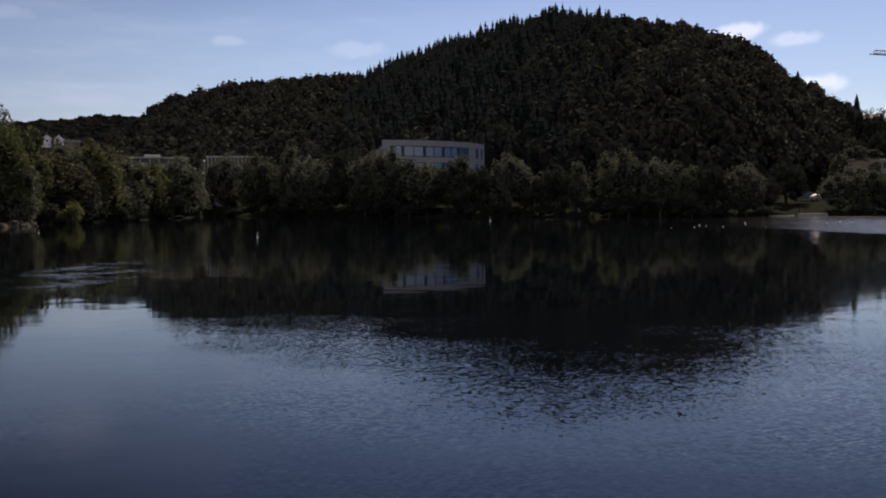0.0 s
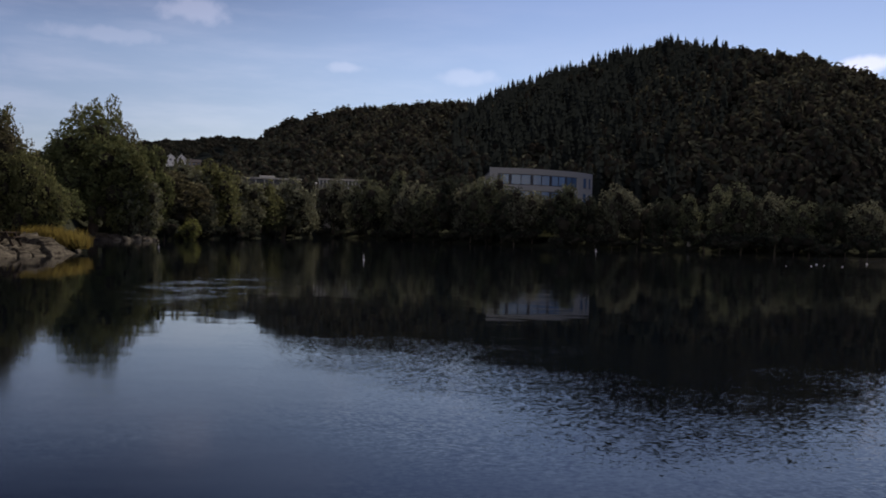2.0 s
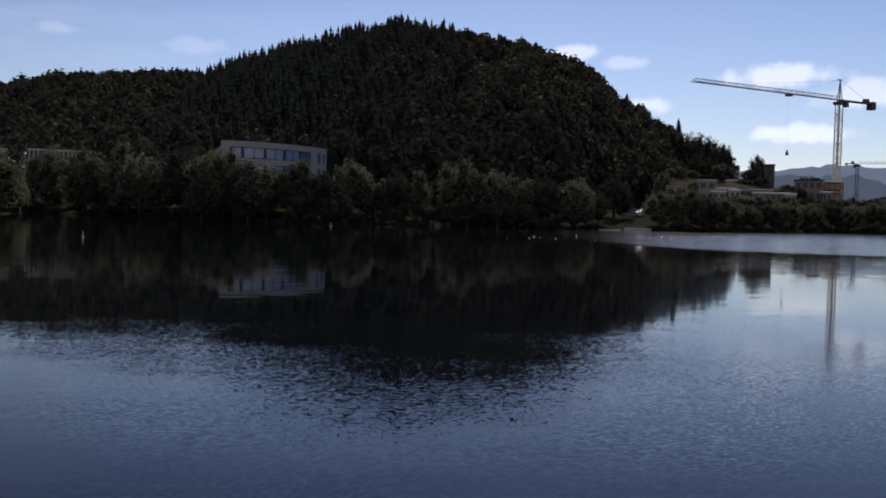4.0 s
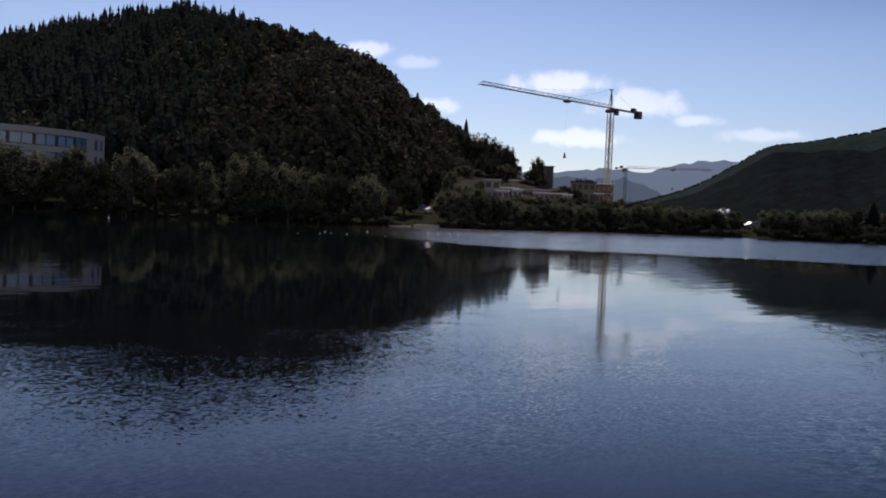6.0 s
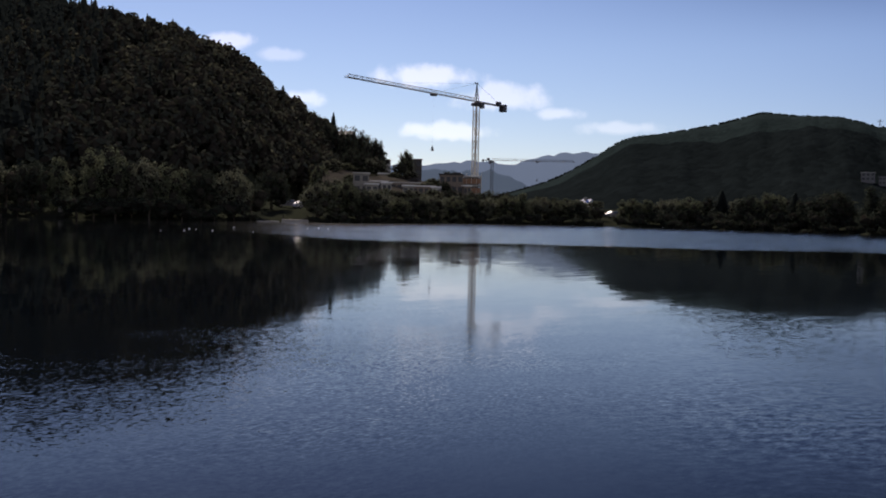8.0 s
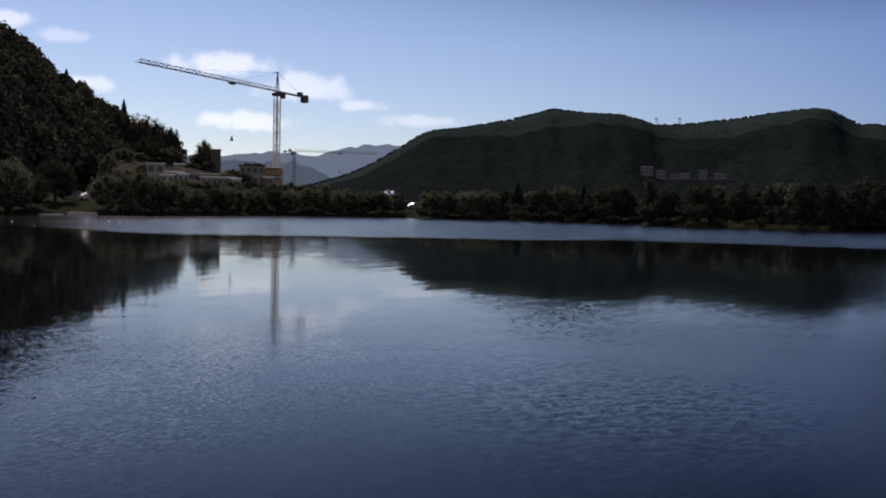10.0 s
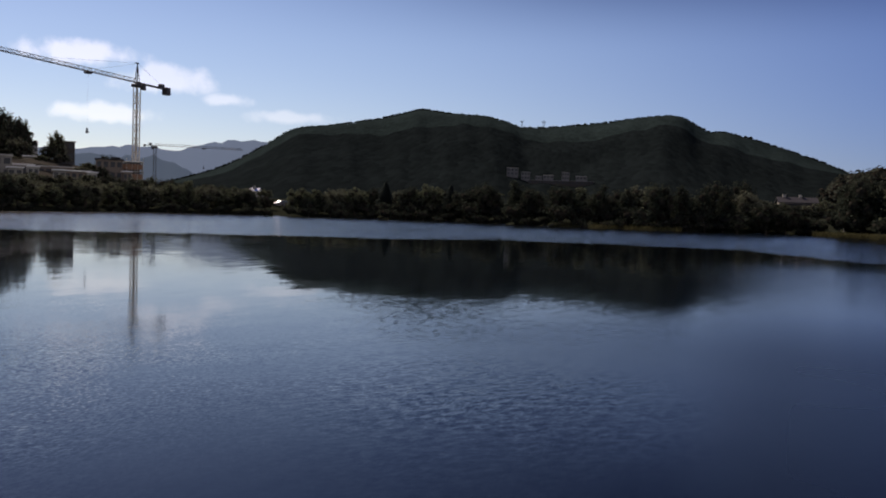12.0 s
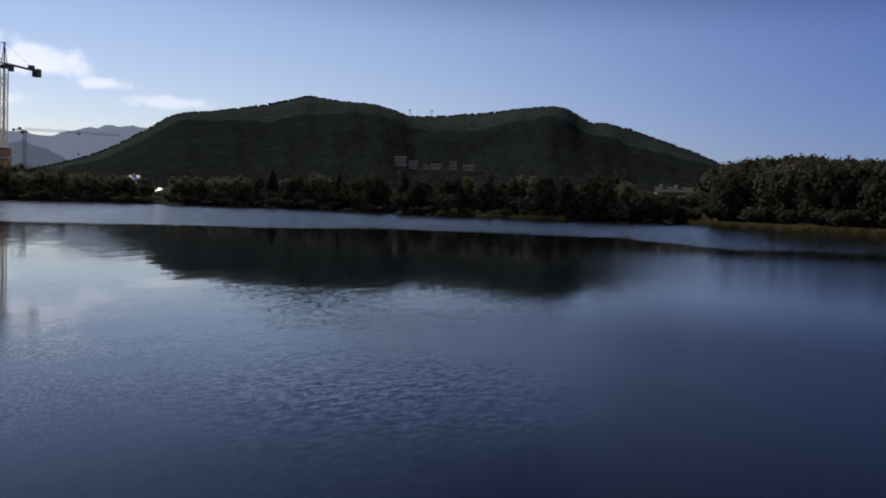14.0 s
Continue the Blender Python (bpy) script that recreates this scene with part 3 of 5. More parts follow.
def leaf_cloud(rng, lobes, n, size, wild=0.6):
    """n small bent leaf clumps (two triangles each) over the surfaces of the lobes."""
    L = np.array(lobes, float)
    w = L[:, 3] * L[:, 4] + L[:, 4] * L[:, 5] + L[:, 3] * L[:, 5]
    pick = rng.choice(len(L), n, p=w / w.sum())
    d = rng.normal(size=(n, 3)) + np.array([0, 0, 0.25])
    d /= np.linalg.norm(d, axis=1)[:, None]
    rad = rng.uniform(0.62, 1.1, n) ** 0.7
    P = L[pick, :3] + d * L[pick, 3:6] * rad[:, None]
    nrm = d + rng.normal(size=(n, 3)) * wild
    nrm /= np.linalg.norm(nrm, axis=1)[:, None]
    t = np.cross(nrm, rng.normal(size=(n, 3)))
    t /= np.linalg.norm(t, axis=1)[:, None]
    b = np.cross(nrm, t)
    s = size * rng.uniform(0.6, 1.4, n)[:, None]
    V = np.stack([P - t * s * 0.6, P - b * s * 0.34 + nrm * s * 0.12, P + t * s * 0.6, P + b * s * 0.34 + nrm * s * 0.12], 1)
    base = np.arange(n)[:, None] * 4
    T = np.stack([base + [[0, 1, 2]], base + [[0, 2, 3]]], 1).reshape(-1, 3)
    soft = np.repeat(d * 0.9 + nrm * 0.36, 4, axis=0)         # leaf normals that follow the clump
    return V.reshape(-1, 3), T, soft


def blob(lobe, seg=7, rings=3):
    """The closed inside of a crown, with its normals."""
    x, y, z, a, b, c = lobe
    V, T = [(0, 0, 1), (0, 0, -1)], []
    for i in range(rings):
        t = math.pi * (i + 1) / (rings + 1)
        for j in range(seg):
            p = 2 * math.pi * (j + 0.5 * i) / seg
            V.append((math.sin(t) * math.cos(p), math.sin(t) * math.sin(p), math.cos(t)))
    for j in range(seg):
        k = (j + 1) % seg
        T += [(0, 2 + j, 2 + k), (1, 2 + (rings - 1) * seg + k, 2 + (rings - 1) * seg + j)]
        for i in range(rings - 1):
            o = 2 + i * seg
            T += [(o + j, o + seg + j, o + k), (o + k, o + seg + j, o + seg + k)]
    N = np.array(V)
    return N * np.array([a, b, c]) + np.array([x, y, z]), np.array(T), N


def tube(path, radii, sides=6):
    """A tapered tube along points; returns corners and triangles."""
    V, T = [], []
    for k, (p, rad) in enumerate(zip(path, radii)):
        for i in range(sides):
            a = 2 * math.pi * i / sides
            V.append((p[0] + rad * math.cos(a), p[1] + rad * math.sin(a), p[2]))
        if k:
            o = (k - 1) * sides
            for i in range(sides):
                j = (i + 1) % sides
                T += [(o + i, o + j, o + sides + j), (o + i, o + sides + j, o + sides + i)]
    return np.array(V), np.array(T)


def joined(pieces):
    """One set of corners, triangles and, where all the pieces have them, normals."""
    V, T, n = [], [], 0
    for p in pieces:
        V.append(p[0])
        T.append(np.asarray(p[1]) + n)
        n += len(p[0])
    out = (np.concatenate(V), np.concatenate(T))
    return out + (np.concatenate([p[2] for p in pieces]),) if all(len(p) > 2 for p in pieces) else out


def lobes_for(rng, style, h, w):
    out = []
    if style == "airy":
        for i in range(17):
            f = 0.56 + 0.42 * (i + 0.5) / 17
            a, q = i * 2.4 + rng.uniform(-0.5, 0.5), w * rng.uniform(0.08, 0.42)
            r = w * rng.uniform(0.07, 0.13)
            out.append((math.cos(a) * q, math.sin(a) * q, h * f, r * 1.2, r * 1.2, r * rng.uniform(0.8, 1.3)))
        out.append((0, 0, h * 0.36, w * 0.26, w * 0.26, h * 0.2))
    elif style == "tall":
        for i in range(9):
            f = 0.2 + 0.75 * i / 8
            r = w * 0.5 * (0.5 + 0.75 * math.sin(math.pi * min(f * 1.05, 1))) * rng.uniform(0.55, 0.8)
            a = rng.uniform(0, 6.3)
            out.append((math.cos(a) * w * 0.14, math.sin(a) * w * 0.14, h * f - r * 0.4, r, r, r * 1.25))
    elif style == "bush":
        for i in range(8):
            a, q = rng.uniform(0, 6.3), rng.uniform(0.1, 0.36) * w
            r = rng.uniform(0.2, 0.28) * w
            out.append((math.cos(a) * q, math.sin(a) * q, rng.uniform(0.25, 0.66) * h, r, r, min(r, h * 0.34)))
    else:
        n = 17
        for i in range(n):
            up = 1 - (i + 0.5) / n * 1.75                      # from the crown's top to its hanging skirt
            ring = math.sqrt(max(0.0, 1 - abs(up) ** 3.2))
            a = i * 2.39996 + rng.uniform(-0.4, 0.4)
            q = rng.uniform(0.8, 1.1)
            r = rng.uniform(0.16, 0.235) * w
            out.append((math.cos(a) * ring * w * 0.34 * q, math.sin(a) * ring * w * 0.34 * q, h * (0.44 + 0.4 * up * q), r, r, r * h / w * rng.uniform(0.8, 1.1)))
        out.append((0, 0, h * 0.5, w * 0.3, w * 0.3, h * 0.3))
    tall = max(o[2] + o[5] for o in out) / h
    wide = max(math.hypot(o[0], o[1]) + o[3] for o in out) * 2 / w
    return [(x / wide, y / wide, z / tall, a / wide, b / wide, c / tall) for x, y, z, a, b, c in out]


def make_tree(name, label, style, seed, h, w, n, leaf, leaves, bark):
    """A broad-leaved tree at the origin: a trunk with limbs, and a crown of leaf clumps."""
    rng = np.random.default_rng(seed)
    lobes = lobes_for(rng, style, h, w)
    thing = tagged(new(name), label, "shrub" if style == "bush" else "tree")
    r0 = 0.028 * h
    pieces = [tube([(0, 0, -0.4), (0.02 * h, 0, 0.2 * h), (-0.01 * h, 0.02 * h, 0.5 * h), (0, 0, 0.86 * h)], [r0 * 1.3, r0, r0 * 0.6, r0 * 0.15])]
    for x, y, z, *_ in lobes[:8]:
        f = max(0.1, z / h * 0.6)
        pieces.append(tube([(0, 0, f * h), (x * 0.5, y * 0.5, (f * h + z) * 0.52), (x, y, z)], [r0 * 0.5, r0 * 0.3, r0 * 0.08], 5))
    trunk = new("trunk", fast_mesh("trunk", *joined(pieces), [bark]))
    clumps = clumps_on(rng, lobes, 9, 0.42)
    # dark closed blobs paint the shade inside the crown
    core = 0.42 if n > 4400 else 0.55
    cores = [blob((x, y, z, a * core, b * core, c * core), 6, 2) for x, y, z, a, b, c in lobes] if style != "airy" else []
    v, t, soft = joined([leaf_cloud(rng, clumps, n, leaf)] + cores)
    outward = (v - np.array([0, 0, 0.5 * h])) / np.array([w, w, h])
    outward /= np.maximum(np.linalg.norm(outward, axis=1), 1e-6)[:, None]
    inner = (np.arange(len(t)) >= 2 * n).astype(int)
    crown = new("crown", fast_mesh("crown", v, t, [leaves, TWIG_SHADE], inner, normals=soft + 0.3 * outward))
    for o in (trunk, crown):
        o.parent = thing
    return thing


def place_copy(proto, m):
    """A copy of a scaled thing whose own scale is not applied twice."""
    return copy_thing(proto, m @ Matrix.Diagonal((*[1 / s for s in proto.scale], 1)))


def spruce_shape(rng, h, r, whorls, arms):
    """A spruce: a thin stem and whorls of drooping, ragged boughs."""
    pieces = [tube([(0, 0, -0.1 * h), (0, 0, 0.9 * h)], [r * 0.07, 0.003 * h], 5)]
    V, T = [], []
    for k in range(whorls):
        f = k / (whorls - 1)
        z, reach = h * (0.06 + 0.9 * f), r * (1.02 - f) ** 0.72 + 0.01 * h
        o, n = len(V), arms * 2
        V.append((0, 0, min(z + h / whorls * 1.1, h)))
        for i in range(n):
            a = 2 * math.pi * (i + rng.uniform(-0.3, 0.3)) / n + k * 0.7
            q = reach * (rng.uniform(0.85, 1.2) if i % 2 else rng.uniform(0.5, 0.7))
            V.append((q * math.cos(a), q * math.sin(a), z - q * 0.55))
            T.append((o, o + 1 + i, o + 1 + (i + 1) % n))
    pieces.append((np.array(V), np.array(T)))
    return joined(pieces)


def stuff(name, label, category, shapes, places, material, round_off=0.6, lean=1.35):
    """Many repeats as one mesh; places: rows of shape, x, y, z, width, height, turn, tint."""
    V, T, C, N, I, n = [], [], [], [], [], 0
    P = np.asarray(places, float)
    for k, (v, t, *own_normals) in enumerate(shapes):
        Q = P[P[:, 0] == k]
        if not len(Q):
            continue
        c, s = np.cos(Q[:, 6])[:, None], np.sin(Q[:, 6])[:, None]
        x, y, z = v[:, 0] * Q[:, 4:5], v[:, 1] * Q[:, 4:5], v[:, 2] * Q[:, 5:6]
        V.append(np.stack([x * c - y * s + Q[:, 1:2], x * s + y * c + Q[:, 2:3], z + Q[:, 3:4]], -1).reshape(-1, 3))
        T.append((t[None] + (np.arange(len(Q)) * len(v))[:, None, None]).reshape(-1, 3) + n)
        C.append(np.repeat(Q[:, 7], len(v)))
        # soft foliage: normals that follow the crown and the slope
        outer = own_normals[1] if len(own_normals) > 1 else len(t)
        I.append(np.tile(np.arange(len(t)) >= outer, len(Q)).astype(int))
        if own_normals:
            u = own_normals[0]
            own = np.stack([u[:, 0] * c - u[:, 1] * s, u[:, 0] * s + u[:, 1] * c, np.repeat(u[None, :, 2], len(Q), 0)], -1)
        else:
            own = np.stack([x * c - y * s, x * s + y * c, z - 0.35 * Q[:, 5:6]], -1)
        own /= np.maximum(np.linalg.norm(own, axis=2), 1e-6)[:, :, None]
        off = np.hypot(Q[:, 1], Q[:, 2])
        slope = np.stack([-lean * Q[:, 1] / off, -lean * Q[:, 2] / off, np.ones(len(Q))], -1)[:, None, :]
        N.append((round_off * own + slope).reshape(-1, 3))
        n += len(Q) * len(v)
    me = fast_mesh(name, np.concatenate(V), np.concatenate(T), [material, TWIG_SHADE], np.concatenate(I), tint=np.concatenate(C), normals=np.concatenate(N))
    return tagged(new(name, me), label, category, kind="stuff")


def scatter(name, n, az0, az1, shapes, width, height, keep=None, lo=0.0, hi=1.03, seed=1):
    """Rows for stuff() over the front slope of a ridge."""
    rng = np.random.default_rng(seed)
    ridge, foot = RIDGES[name][:2]
    az, s = rng.uniform(az0, az1, n), rng.uniform(lo, hi, n)
    r = foot + (ridge - foot) * s
    own = ridge_z(name, az, r)
    z = ground_z(az, r)
    ok = (own > 1.5) & (own > z - 9)
    if keep is not None:
        ok &= keep(az, s, rng)
    az, r, z = az[ok], r[ok], z[ok]
    m = len(az)
    return np.stack([rng.integers(0, shapes, m), -r * np.sin(np.radians(az)), r * np.cos(np.radians(az)), z - 0.3,
                     rng.uniform(*width, m), rng.uniform(*height, m), rng.uniform(0, 6.28, m), rng.random(m)], -1)


SPRUCES = [spruce_shape(np.random.default_rng(20 + k), 1.0, 0.2, 9, 4) for k in range(4)]
_r = np.random.default_rng(3)


ROUNDS = []
for k in range(5):
    crown_lobes = [(0, 0, 0.5, 0.33, 0.33, 0.36)]
    for i in range(7):
        up, turn_a = 1 - 1.5 * (i + 0.5) / 7, i * 2.39996 + k
        q = math.sqrt(1 - up * up) * _r.uniform(0.26, 0.36)
        r = _r.uniform(0.15, 0.22)
        crown_lobes.append((q * math.cos(turn_a), q * math.sin(turn_a), 0.52 + 0.32 * up, r, r, r * _r.uniform(0.8, 1.15)))
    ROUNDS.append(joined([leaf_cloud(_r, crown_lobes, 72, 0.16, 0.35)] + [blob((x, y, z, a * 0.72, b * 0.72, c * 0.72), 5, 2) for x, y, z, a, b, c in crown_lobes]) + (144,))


def leafy_part(az, s, rng):
    """Where broad-leaved trees stand among the spruces of the round hill."""
    clump = np.sin(az * 0.9 + 1.0) * np.sin(s * 9 + az * 0.35) + 0.35 * np.sin(az * 2.7 + s * 5)
    chance = np.where(az > 6, 0.92, np.where(az < -15, 1.0, np.where(az < -11, 0.93, np.where(az < -8, 0.5, 0.16)))) + 0.3 * (clump > 0.55) + np.where(s < 0.18, 0.4, 0.0)
    return rng.random(len(az)) < chance


def spruce_part(az, s, rng):
    return ~leafy_part(az, s, rng)


spruce_rows = [scatter("main", 8200, -29, 9, 4, (9, 13), (8, 14), spruce_part, seed=11), scatter("left", 700, 1, 22, 4, (8, 11), (8, 13), spruce_part, seed=12)]
# the spruces that stand on the skyline of the round hill
for k, az in enumerate(np.arange(-9.0, 5.4, 0.36)):
    z = float(ground_z(az, 399))
    spruce_rows.append(np.array([[k % 4, *at(az + RNG.uniform(-0.12, 0.12), 399, z - 0.5), RNG.uniform(10, 13), RNG.uniform(9, 13), RNG.uniform(0, 6), RNG.random()]]))
stuff("spruce_forest", "dark spruce forest covering the steep hillside", "forest", SPRUCES, np.concatenate(spruce_rows), SPRUCE, 0.8, 0.8)
leaf_rows = [scatter("main", 1250, -28.6, 10, 5, (8, 12), (8, 12), leafy_part, seed=13), scatter("left", 1000, 0, 23, 5, (8, 13), (8, 13), leafy_part, seed=14),
             scatter("far_left", 620, 14, 34, 5, (8, 12), (5, 7), lo=0.4, hi=0.82, seed=19), scatter("wood", 420, -94, -75, 5, (8, 12), (8, 12), lo=0.45, seed=15)]
stuff("broadleaf_forest", "olive and brown broad-leaved forest on the hillside", "forest", ROUNDS, np.concatenate(leaf_rows), WOODS, 1.0, 0.35)


# lit crowns: sunlight and an autumn tint both put into a paler leaf colour
glow_rows = [scatter("main", 260, -13.0, -5.5, 4, (8, 11), (8, 11), lambda az, s, rng: rng.random(len(az)) < 0.5 + 0.5 * np.sin(az * 2.1 + s * 8), lo=0.15, hi=0.5, seed=31), scatter("left", 400, 0.5, 14, 4, (8, 12), (9, 13), lambda az, s, rng: rng.random(len(az)) < 0.5 + 0.5 * np.sin(az * 1.7 + s * 11), lo=0.3, hi=1.0, seed=32),
             scatter("main", 280, -25, -13, 4, (8, 11), (9, 12), lo=0.3, hi=1.02, seed=33)]
stuff("autumn_forest", "paler autumn-tinged broad-leaved crowns in a sunlit colour on the hillside", "forest", ROUNDS, np.concatenate(glow_rows), LIT_AUTUMN_WOODS, 1.0, 0.3)


# ragged tufts: tree crowns seen from far off
TINY = []
for k in range(5):
    v, t, u = blob((0, 0, 0.35, 0.5, 0.5, 0.65), 5, 2)
    TINY.append((v * _r.uniform(0.75, 1.25, (len(v), 1)), t, u))
TINY += [spruce_shape(np.random.default_rng(40 + k), 1.0, 0.3, 2, 3)[:2] for k in range(2)]
far_rows = [scatter("mountain", 1500, -90, -36, 7, (4, 7), (1.5, 4.0), lo=0.985, hi=1.0, seed=16)]
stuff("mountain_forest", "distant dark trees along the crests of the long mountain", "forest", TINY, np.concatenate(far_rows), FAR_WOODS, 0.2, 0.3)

# ---- shore trees ----
# bearing, distance, height, kind (r round, t tall, b low bush, s spruce)
SHORE_A = [(13.6, 223, 13.2, "r"), (11.5, 212, 13.1, "r"), (9.6, 200, 15.1, "t"), (8.4, 192, 11.4, "r"), (7.3, 185, 10.0, "r"), (5.8, 176, 11.6, "r"), (4.4, 169, 10.8, "r"), (3.5, 165, 11.6, "r"), (2.0, 161, 10.0, "r"), (1.25, 159, 9.4, "r"), (0.3, 174, 8.6, "r"), (-1.1, 157, 8.9, "r"), (-1.6, 155, 11.6, "t"), (-1.9, 153, 6.9, "b"), (-2.8, 153, 8.2, "r"), (-4.6, 151, 9.2, "r"), (-6.1, 150, 7.0, "b"), (-7.5, 148, 7.1, "r"), (-9.0, 147, 8.5, "t"), (-11.5, 145, 9.3, "r"), (-12.6, 145, 7.2, "r"), (-13.8, 144, 7.7, "r"), (-15.4, 143, 7.3, "r"), (-17.1, 143, 6.5, "r"), (-18.8, 143, 7.0, "r"), (-20.1, 144, 4.9, "b")]
SHORE_B = [(-21.4, 156, 6.2, "r"), (-24.3, 146, 5.1, "r"), (-25.9, 147, 5.7, "r"), (-26.9, 149, 4.7, "r"), (-27.9, 152, 4.5, "r"), (-29.3, 156, 3.4, "r"), (-30.4, 160, 3.8, "r"), (-31.5, 166, 4.3, "r"), (-32.9, 172, 4.0, "r"), (-34.0, 178, 4.3, "r"), (-35.1, 180, 4.4, "r"), (-36.5, 182, 4.6, "r"), (-37.4, 183, 6.1, "t"), (-38.6, 185, 4.3, "r"), (-39.9, 186, 4.2, "r"), (-41.0, 186, 4.0, "r"), (-42.2, 190, 3.5, "b"), (-44.3, 186, 4.7, "r"), (-45.4, 186, 5.2, "t"), (-46.5, 185, 4.6, "r"), (-47.8, 185, 5.2, "r")]
SHORE_C = [(-49.8, 187, 7.0, "s"), (-51.3, 182, 6.0, "r"), (-52.6, 181, 6.0, "r"), (-54.0, 182, 6.7, "s"), (-54.9, 177, 5.2, "r"), (-56.4, 175, 6.8, "r"), (-58.2, 169, 7.8, "t"), (-59.3, 166, 5.9, "r"), (-61.1, 161, 6.1, "r"), (-62.4, 160, 6.6, "t"), (-63.6, 160, 7.1, "t"), (-65.2, 159, 6.8, "t"), (-67.2, 158, 6.9, "r"), (-68.6, 160, 7.2, "t"), (-69.9, 161, 7.7, "t"), (-71.2, 162, 6.7, "t"), (-72.4, 164, 6.0, "r"), (-73.6, 160, 5.2, "r"), (-74.7, 162, 4.6, "b"), (-75.9, 164, 3.4, "b")]
# the wood on the point beyond the reeds
SHORE_D_ROW = [(-78.0, 163, 8.2, "t"), (-79.0, 160, 8.6, "r"), (-80.1, 158, 9.0, "t"), (-81.2, 156, 8.6, "r"), (-82.4, 154, 9.0, "t"), (-83.6, 151, 8.4, "r"), (-84.8, 149, 8.8, "r"), (-86.0, 147, 9.4, "t"), (-87.2, 145, 9.0, "r"), (-88.5, 143, 8.6, "r")]

STYLE = {"r": "round", "t": "tall", "b": "bush"}
LOOKS = {"r": [("willow_tree", "round grey-green willow tree on the lake shore", LEAF_GREY), ("shore_tree", "round olive-green tree on the lake shore", LEAF_OLIVE), ("shore_tree", "dark green leafy tree on the lake shore", LEAF_DARK)],
         "t": [("birch_tree", "slender olive birch tree on the lake shore", LEAF_OLIVE), ("birch_tree", "slender dark green birch tree on the lake shore", LEAF_DARK)],
         "b": [("willow_bush", "low spreading willow bush beside the water", LEAF_DARK), ("willow_bush", "low dark willow bush beside the water", LEAF_DARK)]}
PROTOS = {}


def put_tree(kind, k, az, d, h, w, group, turn=None, fine=False):
    """One shore tree; the first of each look is built, the others are copies of it."""
    x, y, _ = at(az, d)
    z = float(ground_z(az, d)) - 0.1
    turn = RNG.uniform(0, 360) if turn is None else turn
    if kind == "s":
        key, (hh, ww) = ("s", k % 2), (10.0, 4.4)
    else:
        key = (kind, k % len(LOOKS[kind]), k % 2, fine)
        hh, ww = (10.0, 9.0) if kind == "r" else (10.0, 5.5) if kind == "t" else (6.0, 9.0)
    h *= 1.1 if kind == "r" else 1.0
    if -3.5 < az < 3.2 and d < 190:
        h *= 0.9
    m = pose(x, y, z, 0, 0, turn) @ Matrix.Diagonal((w / ww, w / ww, h / hh, 1))
    if key in PROTOS:
        ob = place_copy(PROTOS[key], m)
    else:
        if kind == "s":
            ob = tagged(new("spruce_tree"), "dark pointed spruce tree among shore trees", "tree")
            v, t = spruce_shape(np.random.default_rng(60 + k), 10.0, 2.0, 20, 9)
            o = new("crown", fast_mesh("crown", v, t, [SPRUCE], tint=np.full(len(v), 0.4)))
            o.parent = ob
            v, t = tube([(0, 0, -0.5), (0, 0, 9)], [0.2, 0.03])
            o = new("trunk", fast_mesh("trunk", v, t, [BARK]))
            o.parent = ob
        else:
            name, label, leaves = LOOKS[kind][k % len(LOOKS[kind])]
            ob = make_tree(name, label, STYLE[kind], 100 + 17 * k + len(PROTOS), hh, ww, {"r": 4250 if fine else 1300, "t": 3200 if fine else 1000, "b": 620}[kind], 0.33 if fine else 0.5, leaves, BIRCH if kind == "t" else BARK)
        ob.matrix_basis = m
        PROTOS[key] = ob
    return tagged(ob, group=group)


count = 0
for row, group in ((SHORE_A, "trees on the far shore"), (SHORE_B, "trees before the building site"), (SHORE_C, "trees on the long shore"), (SHORE_D_ROW, "trees on the reedy point")):
    for az, d, h, kind in row:
        wide = {"r": max(1.0 * h, 7.0), "t": max(0.62 * h, 4.5), "b": 1.4 * h, "s": 0.95 * h}[kind]
        dark = group in ("trees on the long shore", "trees on the reedy point") and count % 7
        put_tree(kind, (5 if count % 2 else 2) if dark and kind == "r" else 1 if dark and kind == "t" else count, az, d, h, wide, group, fine=True)
        count += 1
# a lower second row behind, and bushes along the water
for az in np.arange(13.0, -88.0, -1.25):
    if -0.3 < az < 0.4 or -24.2 < az < -19.6 or -44.2 < az < -41.6 or -77.4 < az < -73.0:
        continue
    base = float(np.interp(az, [-88, -78, -70, -56, -44, -30, -20, -10, 0, 6, 13], [8, 8, 6.2, 5.2, 3.8, 3.4, 5.2, 6.4, 6.2, 8.5, 10]))
    h = base * RNG.uniform(0.7, 1.1)
    put_tree("r" if RNG.random() < 0.65 else "t", (5 if count % 2 else 2) if az < -44 and count % 3 else count, az + RNG.uniform(-0.4, 0.4), float(shore(az)) + RNG.uniform(14, 20), h, max(h * 0.95, 6.5), "trees behind the shore")
    count += 1
for az in np.concatenate([np.arange(24.0, 14.8, -1.3), np.arange(14.0, -77.0, -1.0)]):
    if -23.8 < az < -20.6 or -43.6 < az < -42.2 or -0.75 < az < 0.75:
        continue
    h = RNG.uniform(1.6, 2.9) * (1.25 if az > -20 else 0.8) * (0.6 if -9.4 < az < -4.8 else 1.0)
    put_tree("b", 1 if az < -40 else count, az + RNG.uniform(-0.3, 0.3), float(shore(az)) + RNG.uniform(-0.2, 1.2), h, h * RNG.uniform(1.7, 2.4), "bushes along the water")
    count += 1

